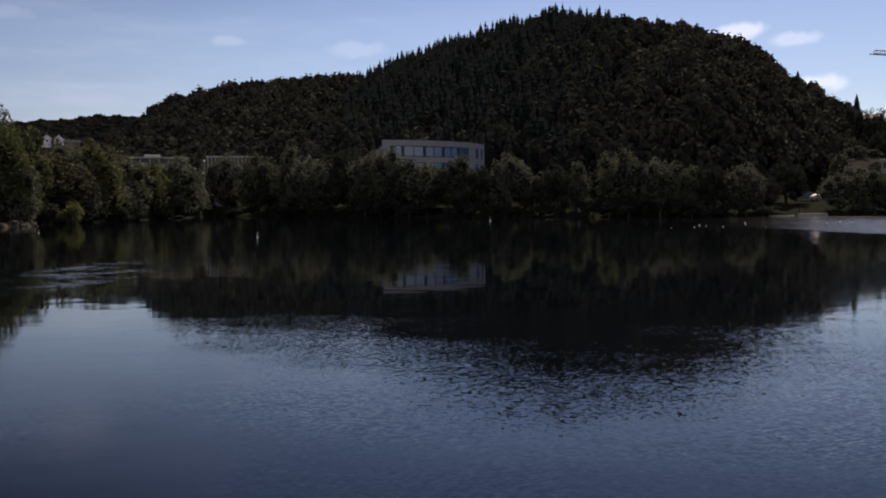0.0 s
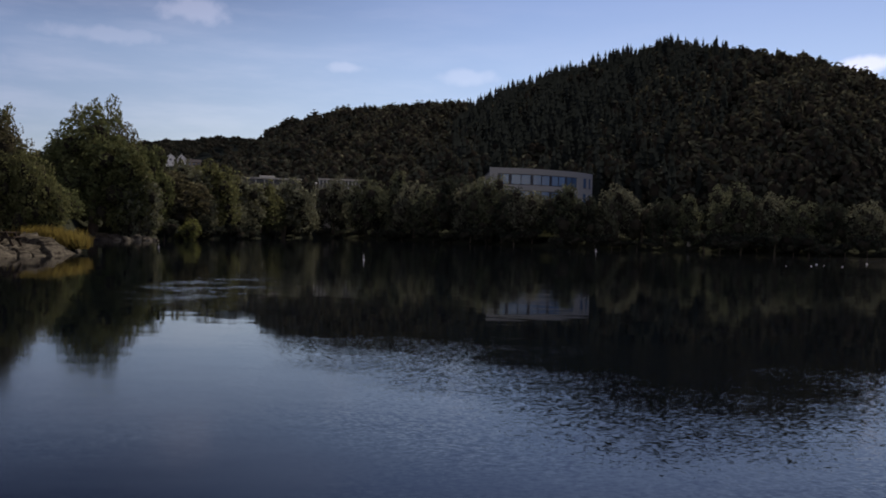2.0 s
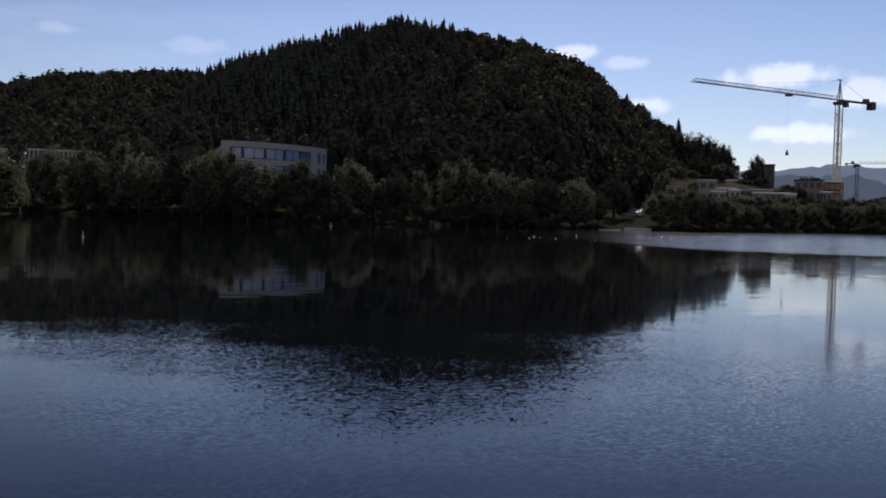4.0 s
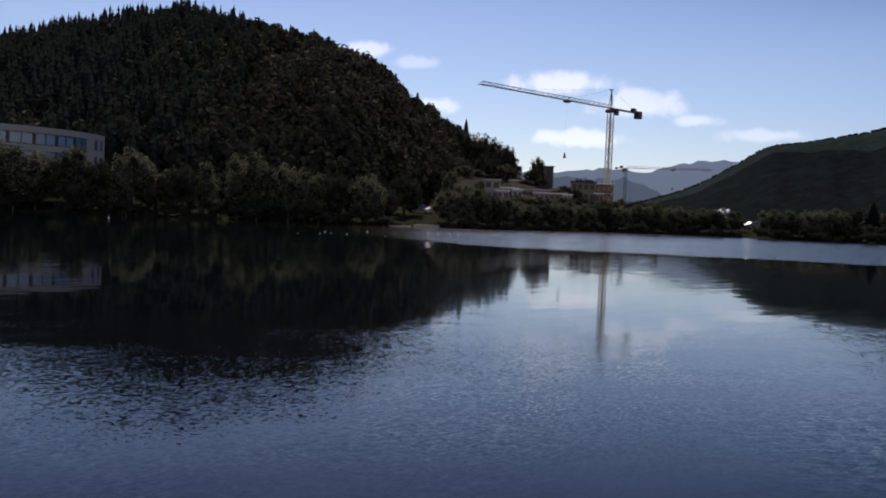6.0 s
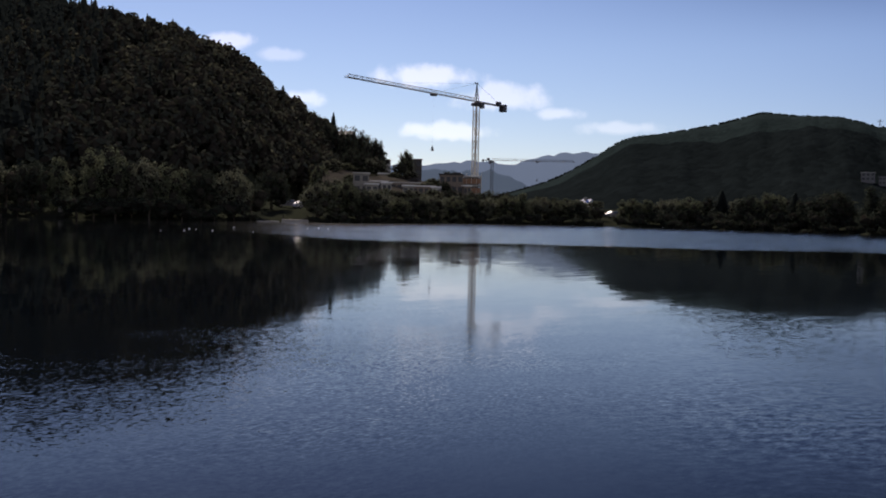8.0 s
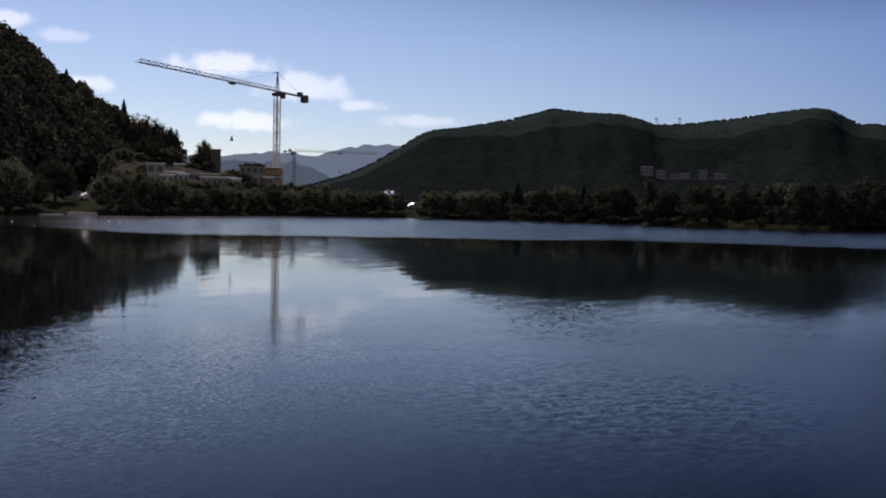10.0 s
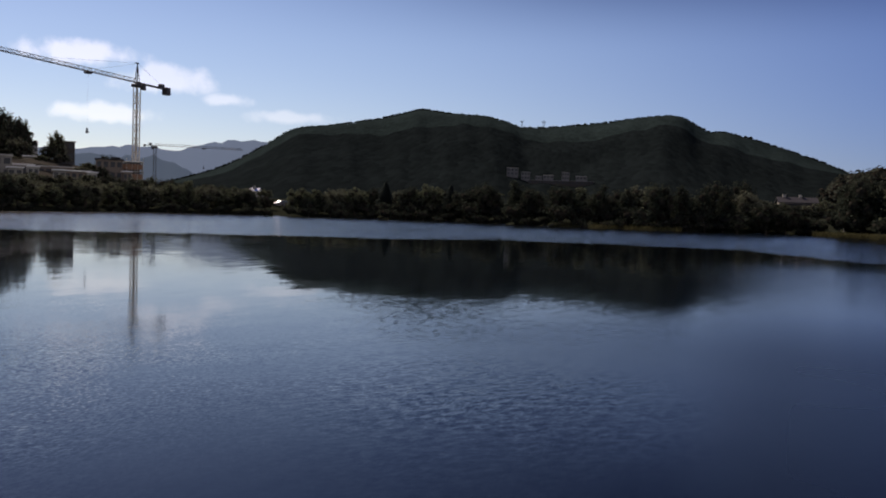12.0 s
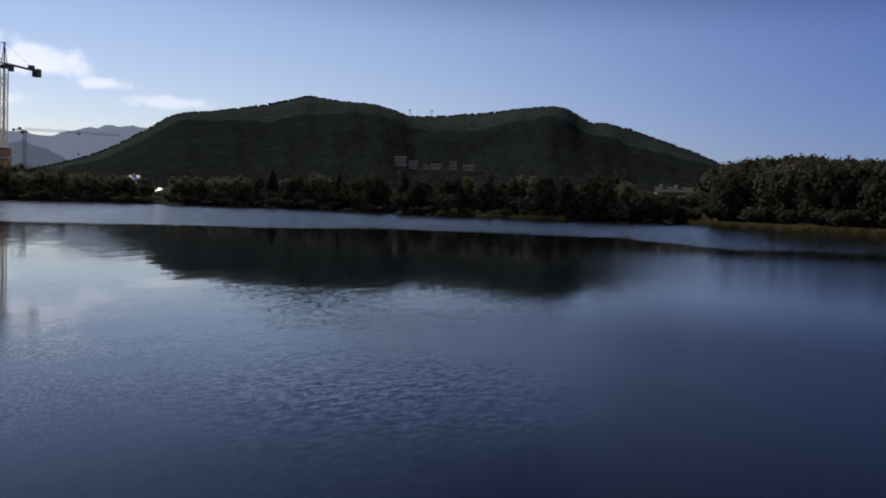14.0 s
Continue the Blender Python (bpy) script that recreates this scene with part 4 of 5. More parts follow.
# thick dark undergrowth below the trees of the long shore
for az in np.concatenate([np.arange(-45.0, -73.4, -0.95), np.arange(-77.8, -89.0, -1.1)]):
    h = RNG.uniform(2.6, 3.9)
    put_tree("b", 1, az + RNG.uniform(-0.3, 0.3), float(shore(az)) + RNG.uniform(2.5, 5.5), h, h * RNG.uniform(1.5, 2.0), "undergrowth on the long shore")
    count += 1

for az, h, w in ((-74.2, 4.6, 8.5), (-75.4, 3.4, 7.0), (-76.4, 2.6, 5.0)):
    put_tree("b", 1, az, float(shore(az)) + 2.0, h, w, "undergrowth on the long shore")
    count += 1

# the trees on the near left shore: bearing, distance, height of the top over the water, width, look, style
NEAR_CAPE = [(33.2, 78, 11.4, 4.6, 0, "airy"), (34.8, 77, 10.4, 4.2, 0, "airy"), (33.7, 76, 9.8, 5.6, 3, "round"), (31.8, 72.5, 6.8, 4.8, 1, "round"), (30.8, 73.5, 5.2, 3.8, 1, "round"),
        (32.6, 74.5, 8.2, 4.8, 3, "round"), (34.7, 74, 7.4, 5.4, 2, "round"), (36.0, 71, 5.6, 5.2, 1, "round"), (37.6, 68, 5.2, 6.0, 2, "round"), (39.6, 66, 5.4, 6.0, 2, "round")]
NEAR_BAY = [(28.1, 128, 15.6, 16.0, 2, "round"), (29.9, 96, 4.6, 5.0, 2, "round"), (30.3, 110, 6.0, 6.0, 2, "round"), (26.4, 127, 11.2, 8.6, 1, "round"), (25.5, 126, 7.6, 6.4, 4, "round"), (29.9, 138, 14.0, 10.0, 2, "round"), (27.4, 138, 15.6, 10.0, 3, "round"), (28.1, 136, 20.3, 8.6, 0, "airy")]
NEAR_POINT = [(24.9, 137, 11.8, 9.0, 2, "round"), (23.7, 141, 10.4, 9.5, 3, "round"), (22.7, 147, 11.2, 9.5, 4, "round"), (21.2, 155, 10.7, 9.5, 1, "round"), (19.8, 164, 10.8, 10.0, 4, "round"), (18.2, 178, 10.3, 10.0, 1, "round"),
        (16.8, 190, 10.2, 10.0, 4, "round"), (15.5, 203, 9.6, 8.5, 4, "round"), (20.5, 160, 7.0, 6.5, 4, "round"), (17.5, 183, 7.4, 7.0, 1, "round"), (15.2, 203, 6.4, 5.5, 4, "round"), (22.0, 148, 6.8, 6.0, 4, "round"),
        (23.4, 180, 11.2, 10.0, 2, "round"), (20.4, 195, 11.4, 11.0, 3, "round"), (18.9, 205, 10.8, 10.0, 2, "round"), (17.4, 215, 10.8, 10.0, 2, "round")]
NEAR_LOOK = [("ash_tree", "tall airy olive-green tree above the shore trees", ASH_LEAF), ("willow_tree", "broad olive willow hanging over the water", ASH_LEAF), ("alder_tree", "dense dark green alder on the shore", ALDER_LEAF), ("rowan_tree", "rust-tinged leafy tree on the shore", LEAF_RUST), ("willow_tree", "grey-green willow drooping over the water", SILVER_LEAF)]
near_protos = {}
for i, (az, d, top, w, lookn, style) in enumerate(NEAR_CAPE + NEAR_BAY + NEAR_POINT):
    if i >= len(NEAR_CAPE) + len(NEAR_BAY):             # the row on the point stands unevenly
        w, d, top = w * (1.05 + 0.32 * math.sin(i * 2.7)), d + 3.0 * math.sin(i * 4.1), top * (1 + 0.09 * math.sin(i * 1.9))
    x, y, _ = at(az, d)
    z = float(ground_z(az, d)) - 0.15
    name, label, leaves = NEAR_LOOK[lookn]
    size = 0 if d < 100 else 1 if (d < 139 and w > 8) else 2
    key = (lookn, style, size)
    m = pose(x, y, z, 0, 0, 47 * i) @ Matrix.Diagonal((w / 7.4, w / 7.4, (top - z) * (1.14 if style == "round" else 1.0) / 10, 1))
    if key in near_protos:
        ob = place_copy(near_protos[key], m)
    else:
        n, leaf = ((7500, 0.24), (11500, 0.22), (4600, 0.36))[size]
        ob = make_tree(name, label, style, 300 + i, 10.0, 8.0, n if style == "round" else 3400, leaf, leaves, BARK)
        ob.matrix_basis = m
        near_protos[key] = ob
    tagged(ob, group="trees on the near left shore")

FRESH_LEAF = surface("fresh_willow_leaves", (0.15, 0.17, 0.062), 0.6, spread=0.38, grain=1.2, leafy=0.26)
ob = make_tree("willow_bush", "light green young willow bush at the water's edge", "bush", 411, 4.6, 5.4, 2600, 0.24, FRESH_LEAF, BARK)
ob.matrix_basis = pose(*at(22.7, 134.5, float(ground_z(22.7, 134.5)) - 0.1), 0, 0, 40)
tagged(ob, group="trees on the near left shore")

# broad trees at the end of the round hill
for az, d, el, w in ((-28.0, 330, 4.3, 8.5), (-27.6, 332, 4.55, 9.0), (-27.1, 335, 4.75, 9.0), (-26.5, 345, 4.9, 9.0), (-25.9, 350, 4.9, 8.5), (-25.4, 352, 5.0, 8.5), (-24.9, 352, 5.3, 8.5), (-27.9, 318, 3.3, 9.5), (-27.2, 322, 3.6, 9.5), (-26.4, 330, 3.8, 9.5)):
    put_tree("r", 2 if count % 3 else count, az, d, (EYE[2] + d * math.tan(radians(el)) - float(ground_z(az, d))) / 0.97, w, "trees at the end of the hill")
    count += 1

# single spruces on the skyline
for az, el, d in ((-22.0, 7.74, 400), (-25.2, 6.2, 400), (-24.8, 5.75, 400), (1.2, 10.0, 399)):
    base = float(ground_z(az, d))
    put_tree("s", count, az, d, EYE[2] + d * math.tan(radians(el)) - base, 9.0, "spruces on the skyline")
    count += 1


# ---- building helpers ----
def part(name, bm, material, parent, label=""):
    me = bpy.data.meshes.new(name)
    bmesh.ops.recalc_face_normals(bm, faces=bm.faces)
    bm.to_mesh(me)
    bm.free()
    me.materials.append(material)
    ob = new(name, me)
    ob.parent = parent
    return tagged(ob, label) if label else ob


def box(bm, x0, x1, y0, y1, z0, z1, bevel=0.0):
    v = [bm.verts.new(p) for p in ((x0, y0, z0), (x1, y0, z0), (x1, y1, z0), (x0, y1, z0), (x0, y0, z1), (x1, y0, z1), (x1, y1, z1), (x0, y1, z1))]
    fs = [bm.faces.new([v[i] for i in q]) for q in ((0, 3, 2, 1), (4, 5, 6, 7), (0, 1, 5, 4), (1, 2, 6, 5), (2, 3, 7, 6), (3, 0, 4, 7))]
    if bevel:
        bmesh.ops.bevel(bm, geom=list({e for f in fs for e in f.edges}), offset=bevel, segments=1, affect="EDGES")
    return bm


def one_box(*a, **k):
    return box(bmesh.new(), *a, **k)


def beam(bm, a, b, r):
    """A square bar from a to b."""
    a, b = Vector(a), Vector(b)
    way = (b - a).normalized()
    side = way.cross(Vector((0, 0, 1)) if abs(way.z) < 0.9 else Vector((1, 0, 0))).normalized() * r
    up = way.cross(side).normalized() * r
    v = [bm.verts.new(p + s * side + u * up) for p in (a, b) for s, u in ((-1, -1), (1, -1), (1, 1), (-1, 1))]
    for i in range(4):
        j = (i + 1) % 4
        bm.faces.new((v[i], v[j], v[4 + j], v[4 + i]))
    bm.faces.new(v[3::-1])
    bm.faces.new(v[4:])


def facing(az, d, z=0.0, turn=0.0):
    """The pose of a thing whose front (its -y) looks at the near bank."""
    return Matrix.Translation(at(az, d, z)) @ pose(0, 0, 0, 0, 0, az + turn)


def gable_roof(x0, x1, y0, y1, z0, rise, over=0.4, thick=0.18):
    bm = bmesh.new()
    ym = (y0 + y1) / 2
    for s in (0, 1):
        ya = y0 - over if s == 0 else y1 + over
        drop = rise * over / (ym - y0)
        lo = [(x0 - over, ya, z0 - drop), (x1 + over, ya, z0 - drop)]
        hi = [(x1 + over, ym, z0 + rise), (x0 - over, ym, z0 + rise)]
        a = [bm.verts.new(p) for p in lo + hi]
        b = [bm.verts.new((p[0], p[1], p[2] + thick)) for p in lo + hi]
        bm.faces.new(a)
        bm.faces.new(b[::-1])
        for i in range(4):
            j = (i + 1) % 4
            bm.faces.new((a[i], b[i], b[j], a[j]))
    return bm


def house(name, label, m, w, dep, h, rise, wall, roof, windows=3, gable_front=False):
    """A small house with walls, a pitched roof, windows and a door."""
    thing = tagged(new(name), label, "house")
    bm = bmesh.new()
    box(bm, -w / 2, w / 2, -dep / 2, dep / 2, -1.0, h)
    for x in (-w / 2, w / 2):
        bm.faces.new([bm.verts.new(p) for p in ((x, -dep / 2, h), (x, dep / 2, h), (x, 0, h + rise))])
    part("wall", bm, wall, thing)
    part("roof", gable_roof(-w / 2, w / 2, -dep / 2, dep / 2, h, rise), roof, thing)
    part("chimney", one_box(-w * 0.3, -w * 0.3 + 0.7, -0.35, 0.35, h + rise * 0.5, h + rise + 0.8), CONCRETE, thing)
    for i in range(windows):
        x = -w / 2 + w * (i + 0.5) / windows
        win = part("window", one_box(x - 0.6, x + 0.6, -dep / 2 - 0.05, -dep / 2 + 0.02, h - 1.9, h - 0.6), FRAME, thing)
        part("pane", one_box(x - 0.5, x + 0.5, -dep / 2 - 0.07, -dep / 2 - 0.052, h - 1.8, h - 0.7), GLASS, win)
    for k, x in enumerate((-w / 2, w / 2)):
        s = -1 if k == 0 else 1
        a, b = sorted((x + s * 0.02, x + s * 0.07))
        part("window", one_box(a, b, -0.6, 0.6, h - 1.9, h - 0.6), FRAME, thing)
    thing.matrix_basis = m @ (pose(0, 0, 0, 0, 0, 90) if gable_front else Matrix())
    return thing


# ---- the office building on the far shore ----
def office():
    """A curved four-storey office with bands of blue windows between pale panels."""
    thing = tagged(new("office_building"), "curved pale office building with bands of blue windows", "building")
    R, half, top, base, storey = 26.6, 31.0, 15.3, 2.6, 3.3

    def arc(a, r=R):
        a = radians(a)
        return r * math.sin(a), -r * math.cos(a) + R

    def shell(a0, a1, z0, z1, r0, r1, n):
        bm = bmesh.new()
        rows = []
        for i in range(n + 1):
            a = a0 + (a1 - a0) * i / n
            (xo, yo), (xi, yi) = arc(a, r1), arc(a, r0)
            rows.append([bm.verts.new(p) for p in ((xo, yo, z0), (xo, yo, z1), (xi, yi, z1), (xi, yi, z0))])
        for p, q in zip(rows, rows[1:]):
            for i in range(4):
                j = (i + 1) % 4
                bm.faces.new((p[i], q[i], q[j], p[j]))
        bm.faces.new(rows[0])
        bm.faces.new(rows[-1][::-1])
        return bm

    part("wall", shell(-half, half, base - 3, top - 1.15, 10, R - 0.45, 24), CONCRETE, thing)
    part("roof", shell(-half, half, top - 1.15, top - 0.75, 10, R - 0.5, 24), ROOF, thing)
    part("parapet", shell(-half, half, top - 1.15, top, R - 0.5, R, 24), PANEL, thing)
    for k in range(4):
        z1 = top - 1.15 - 2.2 - k * storey
        part("spandrel", shell(-half, half, z1 - 1.1, z1, R - 0.5, R, 24), PANEL, thing)
    z = top - 1.15
    edges = [-27.5, -22.6, -12.4, -2.6, 6.6, 15.0]
    for k in range(3):
        z1, z0 = z - k * storey, z - 2.2 - k * storey
        part("pier", shell(-half, edges[0], z0, z1, R - 0.5, R - 0.003, 3), PANEL, thing)
        part("pier", shell(edges[-1], 20.3, z0, z1, R - 0.5, R - 0.003, 3), PANEL, thing)
        part("pier", shell(23.6, 26.0, z0, z1, R - 0.5, R - 0.003, 3), PANEL, thing)
        part("pier", shell(28.8, half, z0, z1, R - 0.5, R - 0.003, 3), PANEL, thing)
        for i, (a, b) in enumerate(zip(edges, edges[1:])):
            win = part("window", shell(a, b, z0, z0 + 0.16, R - 0.3, R - 0.12, 4), FRAME, thing)
            part("lintel", shell(a, b, z1 - 0.14, z1, R - 0.3, R - 0.12, 4), FRAME, win)
            part("mullion", shell(a, a + 1.3, z0 + 0.16, z1 - 0.14, R - 0.3, R - 0.1, 1), FRAME, win)
            mid = (a + 1.3 + b) / 2
            if i:
                part("mullion", shell(mid - 0.15, mid + 0.15, z0 + 0.16, z1 - 0.14, R - 0.3, R - 0.12, 1), FRAME, win)
                for p, q in ((a + 1.3, mid - 0.15), (mid + 0.15, b)):
                    part("pane", shell(p, q, z0 + 0.16, z1 - 0.14, R - 0.3, R - 0.2, 2), GLASS, win)
            else:
                part("pane", shell(a + 1.3, b, z0 + 0.16, z1 - 0.14, R - 0.3, R - 0.2, 2), GLASS, win)
        for a, b in ((20.3, 23.6), (26.0, 28.8)):
            win = part("window", shell(a, b, z0 + 0.1, z0 + 0.25, R - 0.3, R - 0.1, 2), FRAME, thing)
            part("pane", shell(a, b, z0 + 0.25, z1, R - 0.3, R - 0.15, 2), GLASS, win)
    thing.matrix_basis = Matrix.Translation(at(-0.57, 183.6)) @ pose(0, 0, 0, 0, 0, 39)
    return thing


office()


# ---- the long low buildings behind the left trees ----
def slab_building(name, label, m, w, dep, h, bays, wall, strip=1.7, penthouse=None, roof=CONCRETE, posts=False):
    thing = tagged(new(name), label, "building")
    part("wall", one_box(-w / 2, w / 2, -dep / 2, dep / 2, -4, h - 0.35), wall, thing)
    part("roof", one_box(-w / 2 - 0.5, w / 2 + 0.5, -dep / 2 - 0.5, dep / 2 + 0.5, h - 0.35, h, bevel=0.06), roof, thing)
    if penthouse:
        a, b, c = penthouse
        part("roof_house", one_box(a, b, -2, 2, h, h + c, bevel=0.05), wall, thing)
    for i in range(bays + 1 if posts else 0):
        x = -w / 2 + w * i / bays
        part("window_post", one_box(x - 0.19, x + 0.19, -dep / 2 - 0.3, -dep / 2 - 0.1, h - 3.3, h - 0.35, bevel=0.02), PANEL, thing)
    for level in range(2):
        z1 = h - 0.45 - level * 3.1
        for i in range(bays):
            x0, x1 = -w / 2 + w * i / bays + 0.18, -w / 2 + w * (i + 1) / bays - 0.18
            win = part("window", one_box(x0, x1, -dep / 2 - 0.06, -dep / 2 + 0.01, z1 - strip, z1), FRAME, thing)
            part("pane", one_box(x0 + 0.1, x1 - 0.1, -dep / 2 - 0.09, -dep / 2 - 0.062, z1 - strip + 0.1, z1 - 0.1), DIM_GLASS, win)
    thing.matrix_basis = m
    return thing


slab_building("school_building", "long low pale school building behind the trees", facing(17.7, 240), 15.6, 12, 14.9, 7, CONCRETE, penthouse=(-2.5, 1.4, 0.8))
slab_building("school_wing", "low school wing with a row of pale window posts", facing(13.15, 246), 11.6, 10, 15.6, 12, CONCRETE, strip=2.0, posts=True)

# ---- houses ----
house("white_house", "white wooden house with a dark pitched roof", facing(37.95, 90, 2.0, -4), 7.4, 7.0, 6.7, 2.1, WHITE, ROOF)
house("hillside_house", "white house high on the wooded slope", facing(23.7, 620, 42.0), 6.0, 6.0, 4.6, 2.6, WHITE, ROOF, gable_front=True)
house("hillside_house", "white gabled house high on the wooded slope", facing(23.05, 625, 42.0), 6.6, 6.0, 4.8, 2.8, WHITE, ROOF, gable_front=True)
house("hillside_house", "dark-roofed house beside the white hillside houses", facing(22.3, 640, 43.0), 9.0, 6.0, 2.6, 2.0, BROWN_WALL, ROOF)
house("hilltop_house", "small dark-roofed house at the end of the wooded hill", facing(-26.0, 356, EYE[2] + 356 * math.tan(radians(4.6))), 7.0, 6.0, 0.8, 1.5, DARK_WALL, ROOF, 2)
house("ridge_house", "wide house with a dark roof on the ridge", facing(6.05, 512, EYE[2] + 512 * math.tan(radians(7.45))), 17.0, 9.0, 3.2, 3.0, DARK_WALL, ROOF)

# ---- the building site across the lake ----
def tower_crane(m, height, jib, counter, apex, label, lean_steel=STEEL, hook_at=0.36, drop=22.0):
    """A tower crane: lattice mast, slewing cab, jib with tie bars, counterweight, trolley and hook."""
    thing = tagged(new("tower_crane"), label, "crane")
    w = 0.72
    bm = bmesh.new()
    for sx in (-w, w):
        for sy in (-w, w):
            beam(bm, (sx, sy, 0), (sx, sy, height), 0.11)
    step = 2.1
    for k in range(int(height / step)):
        z0, z1 = k * step, (k + 1) * step
        c = [(-w, -w), (w, -w), (w, w), (-w, w)]
        for i in range(4):
            (ax, ay), (bx, by) = c[i], c[(i + 1) % 4]
            if k % 2:
                ax, ay, bx, by = bx, by, ax, ay
            beam(bm, (ax, ay, z0), (bx, by, z1), 0.06)
            beam(bm, (ax, ay, z1), (bx, by, z1), 0.05)
    part("mast", bm, lean_steel, thing)
    part("base", one_box(-3, 3, -3, 3, -3, 0.4), CONCRETE, thing)
    part("slewing_ring", one_box(-1.3, 1.3, -1.3, 1.3, height, height + 1.0, bevel=0.15), DARK_STEEL, thing)
    part("cab", one_box(0.5, 1.9, -1.9, -0.7, height - 0.7, height + 1.1, bevel=0.12), DARK_STEEL, thing)
    z = height + 1.4
    bm = bmesh.new()
    n = int(jib / 2.4)
    for sy in (-0.6, 0.6):
        beam(bm, (0, sy, z), (-jib, sy, z), 0.08)
    beam(bm, (0, 0, z + 1.1), (-jib + 1.2, 0, z + 0.9), 0.07)
    for k in range(n):
        x0, x1 = -k * jib / n, -(k + 1) * jib / n
        xm = (x0 + x1) / 2
        for sy in (-0.6, 0.6):
            beam(bm, (x0, sy, z), (xm, 0, z + 1.05), 0.04)
            beam(bm, (xm, 0, z + 1.05), (x1, sy, z), 0.04)
        beam(bm, (x0, -0.6, z), (x1, 0.6, z), 0.04)
    part("jib", bm, JIB if apex else lean_steel, thing)
    bm = bmesh.new()
    for sy in (-0.7, 0.7):
        beam(bm, (0, sy, z), (counter, sy, z), 0.16)
    for k in range(5):
        beam(bm, (counter * k / 5, -0.7, z), (counter * (k + 1) / 5, 0.7, z), 0.07)
    part("counter_jib", bm, DARK_STEEL, thing)
    part("counterweight", one_box(counter - 1.9, counter, -1.0, 1.0, z - 1.8, z + 0.6, bevel=0.1) if apex else one_box(counter - 1.2, counter, -0.6, 0.6, z - 0.8, z + 0.4, bevel=0.1), DARK_STEEL, thing, "dark hanging counterweight")
    part("winch", one_box(counter - 4.4, counter - 2.8, -0.7, 0.7, z + 0.2, z + 1.3, bevel=0.1), DARK_STEEL, thing)
    if apex:
        bm = bmesh.new()
        for sy in (-0.5, 0.5):
            beam(bm, (-0.5, sy, z), (0, 0, z + apex), 0.08)
            beam(bm, (0.5, sy, z), (0, 0, z + apex), 0.08)
        for k in range(1, 4):
            q = 0.5 * (1 - k / 4)
            beam(bm, (-q, -q, z + apex * k / 4), (q, q, z + apex * k / 4), 0.05)
        beam(bm, (-0.9, 0, z + apex), (0.5, 0, z + apex), 0.18)
        part("apex", bm, DARK_STEEL, thing)
        for x in (-jib * 0.62, -jib * 0.3):
            bm = bmesh.new()
            beam(bm, (0, 0, z + apex), (x, 0, z + 1.3), 0.02)
            part("tie_bar", bm, DARK_STEEL, thing)
        bm = bmesh.new()
        beam(bm, (0, 0, z + apex), (counter - 2, 0, z + 0.3), 0.022)
        part("tie_bar", bm, DARK_STEEL, thing)
    xt = -jib * hook_at
    part("trolley", one_box(xt - 1.0, xt + 1.0, -0.7, 0.7, z - 0.7, z - 0.1, bevel=0.08), DARK_STEEL, thing)
    bm = bmesh.new()
    for sx in (-0.25, 0.25):
        beam(bm, (xt + sx, 0, z - 0.6), (xt + sx * 0.4, 0, z - drop), 0.003)
    part("hoist_rope", bm, DARK_STEEL, thing)
    bm = bmesh.new()
    bmesh.ops.create_cone(bm, cap_ends=True, segments=10, radius1=0.5, radius2=0.15, depth=1.5, matrix=Matrix.Translation((xt, 0, z - drop - 0.9)))
    part("hook_block", bm, DARK_STEEL, thing)
    thing.matrix_basis = m
    return thing


# great crane: the jib points to the near left
mast_at, tip_at = at(-34.35, 285), at(-25.95, 240)
swing = math.degrees(math.atan2(tip_at.y - mast_at.y, tip_at.x - mast_at.x)) - 180
reach = math.hypot(tip_at.x - mast_at.x, tip_at.y - mast_at.y)
tower_crane(Matrix.Translation((mast_at.x, mast_at.y, 3.0)) @ pose(0, 0, 0, 0, 0, swing), 33.2, reach, 15.8, 5.8, "tall pale lattice tower crane on the building site", hook_at=0.37, drop=15.5)
# small far crane: the jib points to the right
far_mast = at(-35.45, 520)
tower_crane(Matrix.Translation((far_mast.x, far_mast.y, 4.0)) @ pose(0, 0, 0, 0, 0, 180 - 33), 27.5, 48.0, 6.0, 0, "far flat-top tower crane before the blue hills", lean_steel=DARK_STEEL, hook_at=0.55, drop=10.0)


def tower_z(el, d):
    return EYE[2] + d * math.tan(radians(el))


def plain_block(name, label, az, d, w, dep, z1, wall, roof, floors=3, bays=4, turn=0.0, z0=2.0, category="building"):
    """A flat-roofed block with its storeys of windows."""
    thing = tagged(new(name), label, category)
    part("wall", one_box(-w / 2, w / 2, 0, dep, z0 - 1, z1 - 0.35), wall, thing)
    part("roof", one_box(-w / 2 - 0.3, w / 2 + 0.3, -0.3, dep + 0.3, z1 - 0.35, z1, bevel=0.05), roof, thing)
    for f in range(floors):
        zt = z1 - 0.9 - f * 3.0
        if zt - 1.5 < z0:
            break
        for i in range(bays):
            x = -w / 2 + w * (i + 0.5) / bays
            hw = min(0.75, w / bays * 0.32)
            win = part("window", one_box(x - hw, x + hw, -0.05, 0.02, zt - 1.5, zt), FRAME, thing)
            part("pane", one_box(x - hw + 0.08, x + hw - 0.08, -0.075, -0.052, zt - 1.42, zt - 0.08), DIM_GLASS, win)
    thing.matrix_basis = facing(az, d, 0, turn)
    return thing


